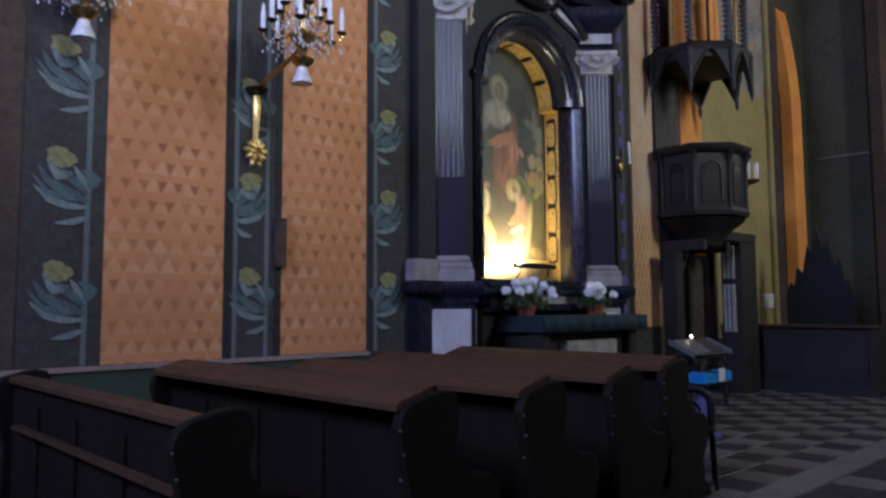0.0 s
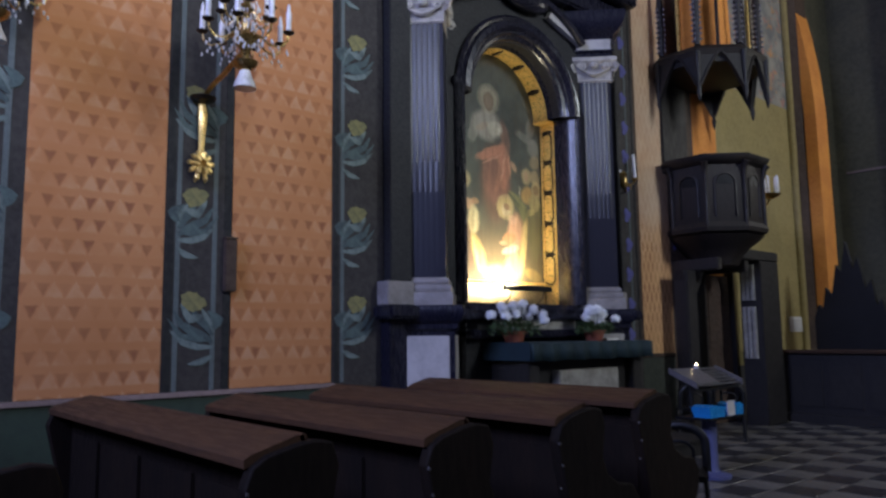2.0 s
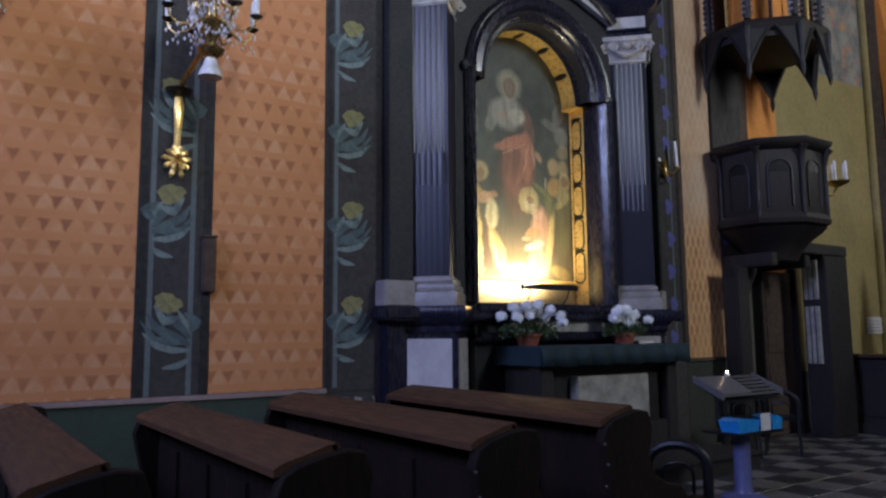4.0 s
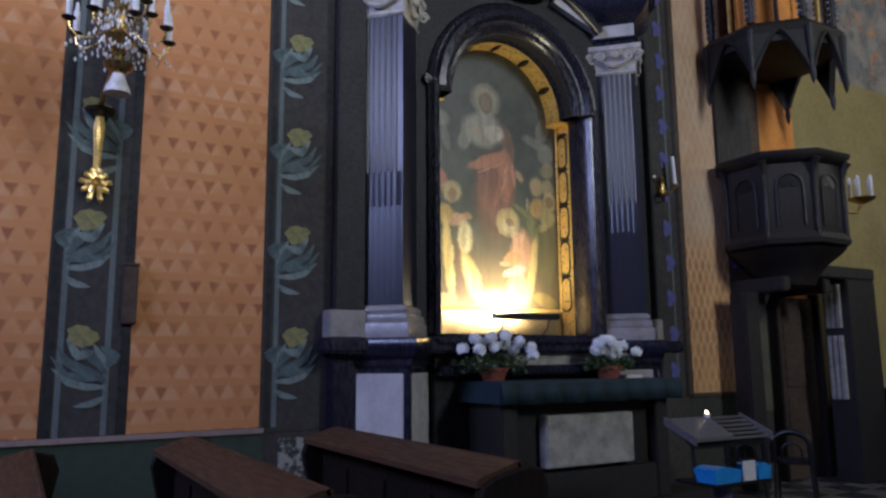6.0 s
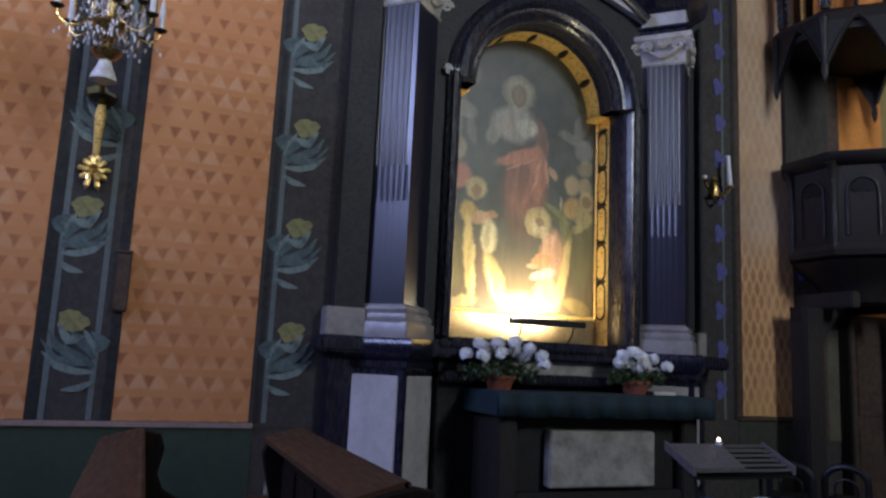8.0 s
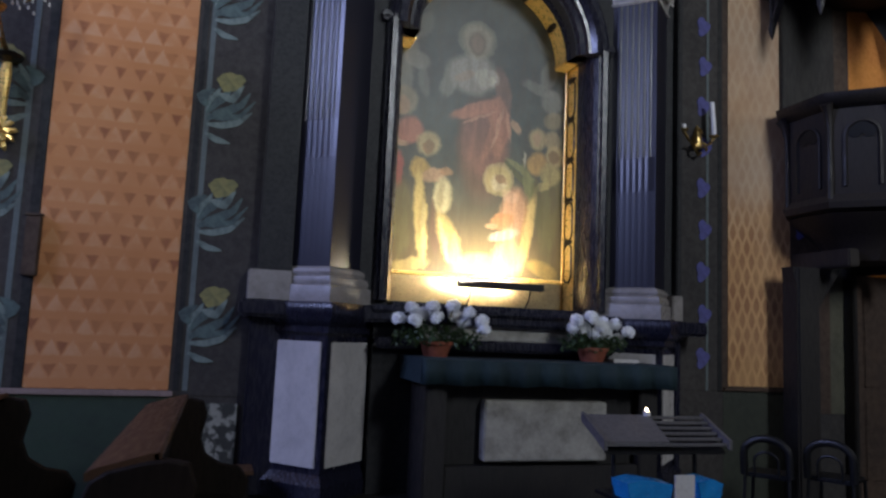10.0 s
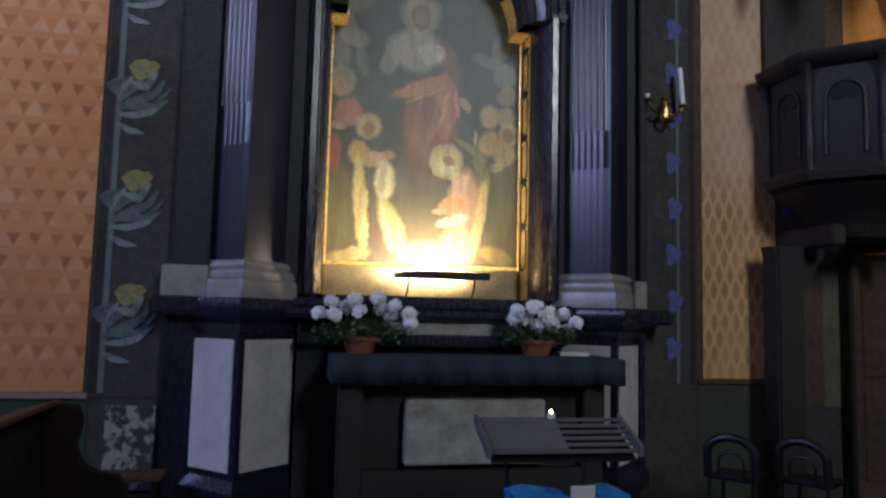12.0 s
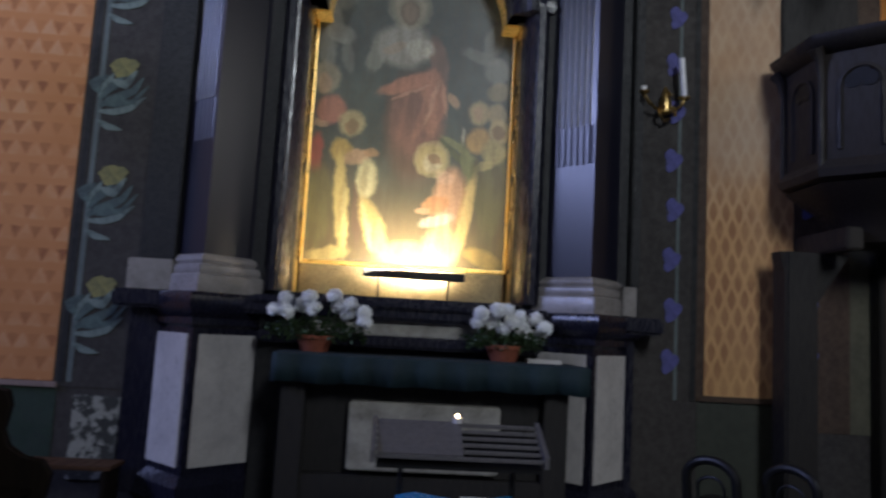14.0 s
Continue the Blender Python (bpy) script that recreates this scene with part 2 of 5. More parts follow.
    right_group = (
        (0.78, 0.75, 0.14, 0.55, -4, olive, 0.8), (0.63, 1.50, 0.11, 0.12, 0, tan, 0.8), (0.62, 1.50, 0.055, 0.08, 0, skin, 0.7), (0.80, 1.50, 0.10, 0.12, 0, tan, 0.6), (0.83, 1.34, 0.11, 0.13, 0, (0.40, 0.32, 0.16), 0.7), (0.82, 1.32, 0.06, 0.08, 0, (0.16, 0.10, 0.05), 0.8),
        (0.63, 1.24, 0.12, 0.14, -10, (0.42, 0.27, 0.10), 0.85), (0.78, 1.14, 0.13, 0.13, 20, (0.34, 0.30, 0.14), 0.8), (0.49, 1.26, 0.018, 0.10, 0, pale, 0.7), (0.70, 1.00, 0.13, 0.05, 25, (0.40, 0.34, 0.15), 0.6),
        (0.44, 1.16, 0.20, 0.035, -32, (0.20, 0.21, 0.10), 0.8), (0.40, 1.10, 0.22, 0.03, -42, (0.09, 0.11, 0.055), 0.8), (0.54, 1.00, 0.06, 0.24, 18, (0.18, 0.19, 0.085), 0.8), (0.64, 0.80, 0.07, 0.30, 8, (0.10, 0.10, 0.045), 0.7),
        (0.20, 1.03, 0.16, 0.16, 0, (0.46, 0.38, 0.18), 0.85), (0.21, 0.99, 0.10, 0.10, 0, (0.52, 0.46, 0.32), 0.75), (0.23, 1.03, 0.08, 0.05, -30, (0.22, 0.13, 0.07), 0.8),
        (0.39, 0.66, 0.17, 0.32, -6, (0.50, 0.30, 0.19), 0.95), (0.33, 0.86, 0.10, 0.07, -20, (0.56, 0.37, 0.26), 0.7), (0.26, 0.60, 0.14, 0.09, 18, (0.46, 0.23, 0.11), 0.9), (0.14, 0.54, 0.07, 0.035, 0, skin, 0.8), (0.28, 0.45, 0.18, 0.06, 16, pale, 0.75),
        (0.54, 0.50, 0.07, 0.44, -10, (0.50, 0.38, 0.16), 0.85), (0.50, 0.62, 0.02, 0.30, -8, (0.32, 0.20, 0.09), 0.6), (0.34, 0.22, 0.20, 0.20, 0, (0.52, 0.36, 0.20), 0.8), (0.72, 0.12, 0.20, 0.09, -24, gold, 0.55), (0.03, 0.13, 0.30, 0.12, 0, straw, 0.7),
    )
    for args in clouds + standing + left_group + right_group:
        colour = mass(colour, *args)
    colour = mass(colour, -0.08, 2.47, 0.22, 0.22, 0, (0.42, 0.40, 0.30), 0.25, 0.3, 5.0)
    colour = mass(colour, 0.20, 1.03, 0.18, 0.18, 0, (0.50, 0.44, 0.24), 0.35, 0.3, 5.0)
    folds = n.tree.nodes.new("ShaderNodeMapping")
    folds.inputs["Rotation"].default_value, folds.inputs["Scale"].default_value = (radians(14), 0, 0), (1, 1.0, 0.22)
    n.tree.links.new(n.coord.outputs["Object"], folds.inputs[0])
    colour = n.mix(n.math("MULTIPLY", n.span(n.noise(11, 4, 0.6, folds.outputs[0]), 0.42, 0.62), 0.3), colour, (0.055, 0.045, 0.035))
    colour = n.mix(n.math("MULTIPLY", n.span(n.noise(30, 5), 0.4, 0.7), 0.25), colour, (0.10, 0.08, 0.05))
    n.bump(n.noise(90, 3), 0.15, 0.002)
    return n.done(colour, 0.42)


def fresco(name):
    """Faded grey wall painting with blurred orange and rose patches."""
    n = Nodes(name)
    colour = n.mix(n.span(n.noise(2.2, 4), 0.35, 0.65), (0.30, 0.28, 0.24), (0.16, 0.16, 0.16))
    colour = n.mix(n.math("MULTIPLY", n.span(n.noise(3.4, 5, 0.65), 0.55, 0.66), 0.8), colour, (0.55, 0.25, 0.07))
    colour = n.mix(n.math("MULTIPLY", n.span(n.noise(5.5, 4, 0.6), 0.56, 0.68), 0.7), colour, (0.42, 0.17, 0.13))
    colour = n.mix(n.math("MULTIPLY", n.span(n.noise(7.5, 5, 0.7), 0.52, 0.66), 0.6), colour, (0.07, 0.075, 0.09))
    n.bump(n.noise(35, 4), 0.25, 0.004)
    return n.done(colour, 0.85)


def glow(name, colour, strength):
    n = Nodes(name)
    n.shader.inputs["Emission Color"].default_value = (*colour, 1)
    n.shader.inputs["Emission Strength"].default_value = strength
    return n.done((*colour, 1), 0.5)


ORANGE = stencilled("orange_stencilled_limewash", (0.55, 0.243, 0.100), (0.22, 0.068, 0.036), (0.64, 0.40, 0.25), (0.46, 0.185, 0.065), 0.158, 0.178)
LATTICE = lattice("ochre_lattice_limewash", (0.62, 0.36, 0.16), (0.32, 0.15, 0.07), 0.118, 0.155)
ORANGE_PLAIN = surface("orange_limewash", (0.75, 0.30, 0.055), (0.55, 0.19, 0.04), 0.85, fine=25)
SLATE = surface("slate_grey_wall_paint", (0.046, 0.040, 0.038), (0.028, 0.025, 0.025), 0.8, fine=18)
INK = surface("blue_black_wall_paint", (0.011, 0.011, 0.013), (0.006, 0.006, 0.008), 0.7, fine=18)
GREEN = surface("green_dado_paint", (0.030, 0.052, 0.038), (0.018, 0.032, 0.025), 0.55, fine=12)
OLIVE = surface("olive_wall_paint", (0.32, 0.25, 0.10), (0.23, 0.18, 0.072), 0.85, fine=14)
MOSS = surface("moss_grey_wall_paint", (0.105, 0.098, 0.066), (0.066, 0.064, 0.048), 0.85, fine=10)
UMBER = surface("umber_wall_paint", (0.075, 0.045, 0.030), (0.04, 0.026, 0.02), 0.8, fine=14)
GREYLINE = surface("blue_grey_line_paint", (0.125, 0.150, 0.155), (0.085, 0.105, 0.11), 0.8, fine=30)
TEAL = surface("teal_leaf_paint", (0.090, 0.135, 0.135), (0.050, 0.066, 0.070), 0.8, big=9, fine=24)
TEAL_LIGHT = surface("pale_leaf_paint", (0.185, 0.235, 0.225), (0.075, 0.100, 0.102), 0.8, big=9, fine=24)
YELLOW = surface("dull_yellow_bloom_paint", (0.25, 0.225, 0.085), (0.155, 0.15, 0.075), 0.8, big=12, fine=30)
VIOLET = surface("violet_blue_dot_paint", (0.095, 0.095, 0.30), (0.07, 0.07, 0.20), 0.8, big=8, fine=45)
RAIL = surface("pale_rose_rail_paint", (0.30, 0.22, 0.21), (0.18, 0.13, 0.12), 0.6, fine=30)
PLASTER = flaking("flaking_plaster", (0.044, 0.042, 0.040), (0.36, 0.36, 0.33))
OLIVEDADO = surface("dark_olive_dado_paint", (0.040, 0.045, 0.034), (0.026, 0.030, 0.024), 0.6, fine=12)
BLACKWOOD = surface("blue_black_lacquered_wood", (0.013, 0.013, 0.026), (0.009, 0.009, 0.016), 0.27, big=3, fine=55, relief=0.05, depth=0.002, stretch=(1, 1, 0.15))
def polished(name, base, dark, rough):
    """Even polish over wood whose colour alone varies along the grain."""
    n = Nodes(name)
    m = n.tree.nodes.new("ShaderNodeMapping")
    m.inputs["Scale"].default_value = (1, 1, 0.15)
    n.tree.links.new(n.coord.outputs["Object"], m.inputs[0])
    grain = n.noise(35, 5, 0.65, m.outputs[0])
    n.shader.inputs["Specular IOR Level"].default_value = 0.8
    return n.done(n.mix(grain, base, dark), n.span(grain, 0.3, 0.7, rough - 0.015, rough + 0.015))


PIERWOOD = polished("polished_blue_black_wood", (0.013, 0.013, 0.026), (0.010, 0.010, 0.019), 0.31)
MATTEBLACK = surface("matte_black_board", (0.011, 0.011, 0.014), (0.007, 0.007, 0.010), 0.65, fine=30)
DARKWOOD = surface("black_brown_wood", (0.012, 0.009, 0.008), (0.006, 0.005, 0.005), 0.62, big=3, fine=40, stretch=(1, 1, 0.2))
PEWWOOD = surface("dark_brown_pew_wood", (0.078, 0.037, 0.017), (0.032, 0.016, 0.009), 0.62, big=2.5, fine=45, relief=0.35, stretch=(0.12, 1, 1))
# pew wood with the shade on ends, backs and seats put in its colour
PEWSHADE = surface("black_brown_shaded_pew_wood", (0.015, 0.009, 0.006), (0.007, 0.005, 0.004), 0.72, big=3, fine=40, stretch=(1, 1, 0.2))
for wood, gloss in ((PEWSHADE, 0.15), (PEWWOOD, 0.3)):
    wood.node_tree.nodes["Principled BSDF"].inputs["Specular IOR Level"].default_value = gloss
PULPITWOOD = surface("dark_oak", (0.017, 0.011, 0.009), (0.008, 0.006, 0.005), 0.6, big=3, fine=40, stretch=(1, 1, 0.2))
MARBLE = surface("grey_white_marble", (0.60, 0.57, 0.56), (0.38, 0.36, 0.36), 0.35, big=4, fine=14, relief=0.1, each=0.25)
MARBLE_DIM = surface("veined_grey_marble", (0.38, 0.36, 0.32), (0.17, 0.16, 0.14), 0.4, big=5, fine=13, relief=0.15)
STONE = surface("grey_stone_base", (0.31, 0.285, 0.28), (0.17, 0.155, 0.15), 0.34, big=5, fine=25)
CAPITAL = surface("off_white_painted_carving", (0.52, 0.49, 0.46), (0.26, 0.24, 0.22), 0.5, big=8, fine=35, relief=0.5)
GILT = surface("gilt_wood", (0.88, 0.62, 0.21), (0.70, 0.44, 0.12), 0.33, metal=0.5, big=5, fine=30, relief=0.12)
BRASS = surface("old_brass", (0.62, 0.44, 0.17), (0.28, 0.18, 0.07), 0.32, metal=1.0, big=8, fine=50)
BRONZE = surface("dark_bronze", (0.07, 0.055, 0.04), (0.03, 0.025, 0.02), 0.35, metal=0.8)
TARNISH = surface("tarnished_brass_sheet", (0.34, 0.26, 0.14), (0.16, 0.12, 0.07), 0.38, metal=0.7, big=4, fine=40)
IRON = surface("black_iron", (0.016, 0.016, 0.018), (0.008, 0.008, 0.009), 0.45, metal=0.5)
STEEL = surface("dull_steel", (0.17, 0.16, 0.165), (0.085, 0.08, 0.085), 0.4, metal=0.35)
CLOTH = surface("dark_teal_altar_cloth", (0.006, 0.025, 0.034), (0.004, 0.015, 0.021), 0.8, big=4, fine=120)
PETAL = surface("white_petals", (0.90, 0.90, 0.91), (0.82, 0.83, 0.85), 0.6, big=20, fine=60)
LEAF = surface("dark_green_leaves", (0.050, 0.085, 0.028), (0.022, 0.045, 0.016), 0.5, big=20, fine=60)
CLAY = surface("terracotta", (0.30, 0.085, 0.045), (0.17, 0.05, 0.03), 0.7, big=8, fine=50)
WAX = surface("white_candle_sleeve", (0.78, 0.77, 0.80), (0.60, 0.58, 0.60), 0.4, big=10, fine=60)
CRYSTAL = surface("clear_crystal", (0.72, 0.72, 0.74), (0.45, 0.44, 0.42), 0.12, big=20, fine=80)
BLUEGLASS = surface("turquoise_blue_glass", (0.02, 0.26, 0.62), (0.01, 0.15, 0.42), 0.2, big=8, fine=30)
BLUEPAINT = surface("slate_blue_metal", (0.09, 0.10, 0.22), (0.05, 0.055, 0.13), 0.4)
PAPER = surface("white_card", (0.62, 0.60, 0.60), (0.45, 0.43, 0.42), 0.7)
TILE_LIGHT = surface("pale_grey_floor_tile", (0.15, 0.138, 0.126), (0.08, 0.075, 0.07), 0.4, big=3, fine=25, each=0.5)
TILE_DARK = surface("dark_grey_floor_tile", (0.040, 0.038, 0.044), (0.022, 0.021, 0.025), 0.35, big=3, fine=25, each=0.5)
STRIP = surface("grey_stone_floor_strip", (0.16, 0.15, 0.145), (0.10, 0.092, 0.09), 0.35, big=2, fine=22)
GROUT = surface("dark_floor_bed", (0.030, 0.029, 0.030), (0.02, 0.019, 0.02), 0.7)
VAULT = surface("grey_vault_plaster", (0.30, 0.27, 0.24), (0.20, 0.18, 0.16), 0.9)
FRESCO = fresco("faded_wall_painting")
CANVAS = canvas("dark_oil_painting")
LAMP = glow("warm_lamp_tube", (1.0, 0.82, 0.5), 14.0)
DAYPANE = glow("daylit_pale_glass", (0.45, 0.52, 0.72), 0.13)
FLAME = glow("candle_flame", (1.0, 0.72, 0.42), 30.0)


# ---- mesh helpers ----
def smooth(ob, angle=35):
    for p in ob.data.polygons:
        p.use_smooth = True
    ob.data.set_sharp_from_angle(angle=radians(angle))


def part(name, bm, material, parent=None, label="", at=None, soft=True):
    """Links a bmesh as one mesh object, under a thing or a part where one is given."""
    bmesh.ops.recalc_face_normals(bm, faces=bm.faces)
    me = bpy.data.meshes.new(name)
    bm.to_mesh(me)
    bm.free()
    me.materials.append(material)
    ob = new(name, me)
    if soft:
        smooth(ob)
    if at is not None:
        ob.matrix_world = at
    if parent is not None:
        ob.parent = parent
        ob.matrix_parent_inverse = Matrix.Identity(4)
    if label:
        ob["label"] = label
    return ob


def again(ob, name, parent, m):
    """One more part on the mesh of another."""
    o = new(name, ob.data)
    o.parent = parent
    o.matrix_basis = m
    return o


def thing(name, label, category, at=(0, 0, 0), turn=0, group="", kind=""):
    ob = new(name)
    ob.empty_display_size = 0.1
    ob.matrix_world = pose(*at, 0, 0, turn)
    return tagged(ob, label, category, group, kind)


def box(x0, x1, y0, y1, z0, z1, bevel=0.0, bm=None):
    mine = bmesh.new()
    bmesh.ops.create_cube(mine, size=1, matrix=Matrix.Translation(((x0 + x1) / 2, (y0 + y1) / 2, (z0 + z1) / 2)) @ Matrix.Diagonal((x1 - x0, y1 - y0, z1 - z0, 1)))
    if bevel:
        bmesh.ops.bevel(mine, geom=mine.edges[:], offset=bevel, segments=2, affect="EDGES")
    return joined(bm, mine) if bm else mine


def joined(bm, other):
    me = bpy.data.meshes.new("tmp")
    other.to_mesh(me)
    other.free()
    bm.from_mesh(me)
    bpy.data.meshes.remove(me)
    return bm


def turned(profile, sides=24, phase=0.0, centre=(0, 0), bm=None):
    """Rings of (radius, z) turned round an upright axis; four sides make a square moulding."""
    bm = bm or bmesh.new()
    rings = []
    for r, z in profile:
        rings.append([bm.verts.new((centre[0] + r * math.cos(phase + math.tau * k / sides), centre[1] + r * math.sin(phase + math.tau * k / sides), z)) for k in range(sides)])
    for a, b in zip(rings, rings[1:]):
        for k in range(sides):
            bm.faces.new((a[k], a[(k + 1) % sides], b[(k + 1) % sides], b[k]))
    bm.faces.new(rings[0][::-1])
    bm.faces.new(rings[-1])
    return bm


def prism(outline, axis, lo, hi, bm=None):
    """A closed outline of 2D points drawn out along an axis (0, 1 or 2)."""
    bm = bm or bmesh.new()
    put = {0: lambda p, d: (d, p[0], p[1]), 1: lambda p, d: (p[0], d, p[1]), 2: lambda p, d: (p[0], p[1], d)}[axis]
    a, b = [bm.verts.new(put(p, lo)) for p in outline], [bm.verts.new(put(p, hi)) for p in outline]
    bm.faces.new(a), bm.faces.new(b[::-1])
    for k in range(len(a)):
        bm.faces.new((a[k], b[k], b[(k + 1) % len(a)], a[(k + 1) % len(a)]))
    return bm


def tube(points, radius, sides=8, bm=None):
    """A round bar along points; radius is one number or one for each point."""
    bm = bm or bmesh.new()
    points = [Vector(p) for p in points]
    radii = radius if isinstance(radius, (list, tuple)) else [radius] * len(points)
    rings, side = [], None
    for k, p in enumerate(points):
        way = (points[min(k + 1, len(points) - 1)] - points[max(k - 1, 0)]).normalized()
        side = (way.orthogonal() if side is None else side - way * side.dot(way)).normalized()
        up = way.cross(side)
        rings.append([bm.verts.new(p + radii[k] * (math.cos(math.tau * i / sides) * side + math.sin(math.tau * i / sides) * up)) for i in range(sides)])
    for a, b in zip(rings, rings[1:]):
        for i in range(sides):
            bm.faces.new((a[i], a[(i + 1) % sides], b[(i + 1) % sides], b[i]))
    bm.faces.new(rings[0][::-1]), bm.faces.new(rings[-1])
    return bm


def arch_line(r, spring, foot, steps=24):
    """Points (y, z) up one jamb, over a half circle and down the other, about y = 0."""
    return [(-r, foot)] + [(-r * math.cos(math.pi * k / steps), spring + r * math.sin(math.pi * k / steps)) for k in range(steps + 1)] + [(r, foot)]


def arch_band(profile, spring, foot, steps=24):
    """A moulding of (radius, x) points led round an arch."""
    bm = bmesh.new()
    rows = [[bm.verts.new((x, y, z)) for y, z in arch_line(r, spring, foot, steps)] for r, x in profile]
    for a, b in zip(rows, rows[1:] + rows[:1]):
        for k in range(len(a) - 1):
            bm.faces.new((a[k], a[k + 1], b[k + 1], b[k]))
    for k in (0, -1):
        bm.faces.new([row[k] for row in rows])
    return bm


def flat(outline, x, thick=0.004):
    return prism(outline, 0, x, x + thick)


def blob(n, ry, rz, cy=0.0, cz=0.0, turn=0.0, scallop=0.0, lobes=0):
    c, s = math.cos(radians(turn)), math.sin(radians(turn))
    out = []
    for k in range(n):
        a = math.tau * k / n
        w = 1 + scallop * (math.cos(lobes * a) + 1.6 * math.sin(3 * a + 1) + math.sin(5 * a))
        y, z = ry * w * math.cos(a), rz * w * math.sin(a)
        out.append((cy + y * c - z * s, cz + y * s + z * c))
    return out


def leaf_line(points, width):
    """A tapered leaf along a bent line in the (y, z) plane."""
    left, right, n = [], [], len(points)
    for k, (y, z) in enumerate(points):
        a, b = points[max(k - 1, 0)], points[min(k + 1, n - 1)]
        dy, dz = b[0] - a[0], b[1] - a[1]
        d = math.hypot(dy, dz)
        w = width * math.sin(math.pi * (0.08 + 0.9 * k / (n - 1))) ** 0.8
        left.append((y - dz / d * w, z + dy / d * w))
        right.append((y + dz / d * w, z - dy / d * w))
    return left + right[::-1]


# ---- structure ----
WX = -6.31          # the altar wall's face
AXIS = 7.9          # the altar's middle


def setting(name, bm, material, label, category="wall", parent=None):
    ob = part(name, bm, material, parent, soft=False)
    return tagged(ob, label, category, kind="structure")


floor = setting("floor", box(-8.3, 7.3, -7.3, 19.3, -0.2, -0.012), GROUT, "dark stone church floor laid with square tiles", "floor")
setting("ceiling", box(-8.3, 7.3, -7.3, 19.3, 11.0, 11.2), VAULT, "grey plaster ceiling high over the nave", "ceiling")

# the altar wall, with the niche of the painting left open
wall_altar = setting("wall_altar", box(-6.9, WX - 0.006, -7.0, 6.7, 0.0, 11.0), SLATE, "dark slate painted church wall with coloured panels")
setting("wall_altar_niche_back", box(-7.1, -6.80, 6.7, 9.1, 0.0, 11.0), INK, "dark wall behind the altar painting")
setting("wall_altar_above", box(-6.79, WX - 0.006, 6.7, 9.1, 5.6, 11.0), INK, "dark wall over the altar")
setting("wall_altar_below", box(-6.79, WX - 0.006, 6.7, 9.1, 0.0, 1.5), INK, "dark wall under the altar painting")
setting("wall_pulpit", box(-6.9, WX - 0.006, 9.1, 16.2, 0.0, 11.0), SLATE, "painted church wall behind the pulpit")
setting("wall_chancel_side", box(-6.9, -6.6, 16.2, 19.0, 0.0, 11.0), MOSS, "moss grey side wall of the chancel")


def pierced(name, axis, at, lo, hi, openings, thick, label, material=None):
    """A wall with upright window openings, built of piers, sills and heads."""
    bm = bmesh.new()
    edges = [lo] + [e for o in openings for e in o[:2]] + [hi]

    def slab(a, b, z0, z1):
        if axis == "y":
            box(a, b, at, at + thick, z0, z1, bm=bm)
        else:
            box(at, at + thick, a, b, z0, z1, bm=bm)
    for a, b in zip(edges[::2], edges[1::2]):
        slab(a, b, 0.0, 11.0)
    for a, b, z0, z1 in openings:
        slab(a, b, 0.0, z0)
        slab(a, b, z1, 11.0)
    return setting(name, bm, material or VAULT, label)


pierced("wall_chancel", "y", 19.0, -8.3, 7.3, [(-2.4, -0.6, 4.8, 8.4)], 0.3, "moss grey end wall of the chancel with a window opening", MOSS)
pierced("wall_west", "y", -7.3, -8.3, 7.3, [(-4.75, -2.45, 6.6, 10.4), (-2.15, 0.15, 6.6, 10.4)], 0.3, "grey plaster wall with two tall window openings")
pierced("wall_south", "x", 7.0, -7.0, 19.0, [(1.5, 3.5, 6.4, 10.4), (10.2, 12.2, 6.4, 10.4)], 0.3, "grey plaster nave wall with tall window openings")

# painted fields of the wall, each a thin coat proud of the plaster
FIELDS = (
    (2.28, 3.38, 1.02, 7.5, ORANGE, "orange limewashed wall panel stencilled with small triangles"),
    (4.01, 5.09, 1.02, 7.5, ORANGE, "orange limewashed wall panel stencilled with small triangles"),
    (10.56, 11.36, 1.17, 7.5, LATTICE, "ochre wall panel stencilled with a fine lattice"),
    (0.2, 1.62, 1.02, 7.5, UMBER, "dark umber painted wall panel"),
    (11.37, 11.88, 0.9, 2.7, UMBER, "dark umber painted wall under the pulpit"),
    (11.37, 12.20, 2.7, 7.5, UMBER, "dark umber painted wall strip"),
    (11.88, 12.20, 0.9, 2.7, MOSS, "moss grey painted wall under the pulpit"),
    (12.20, 12.98, 0.9, 7.5, ORANGE_PLAIN, "bright orange painted wall strip"),
    (12.98, 16.0, 0.9, 5.95, OLIVE, "olive yellow painted wall panel"),
    (12.98, 16.0, 5.95, 9.5, FRESCO, "faded grey and orange painting on the upper wall"),
)
for y0, y1, z0, z1, material, label in FIELDS:
    setting("wall_panel", box(WX - 0.03, WX, y0, y1, z0, z1), material, label, "wall panel")
for y0, y1, z0 in ((0.2, 5.13, 0.0), (10.5, 11.36, 0.0)):
    z1 = 0.97 if y1 < 6 else 1.12
    setting("wall_dado", box(WX - 0.03, WX - 0.001, y0, y1, z0, z1), GREEN if y1 < 6 else OLIVEDADO, "dark green painted dado under the panels", "dado")
    setting("trim", box(WX - 0.03, WX + 0.025, y0, y1, z1, z1 + 0.045, 0.006), RAIL if y1 < 6 else UMBER, "thin painted rail over the dado", "rail")
# worn plaster at the wall's foot beside the altar
for y0, y1 in ((1.60, 1.84), (5.27, 5.66)):
    setting("wall_patch", box(WX - 0.03, WX + 0.012, y0, y1, 0.24, 0.92, 0.01), PLASTER, "flaking pale plaster at the wall's foot", "plaster")

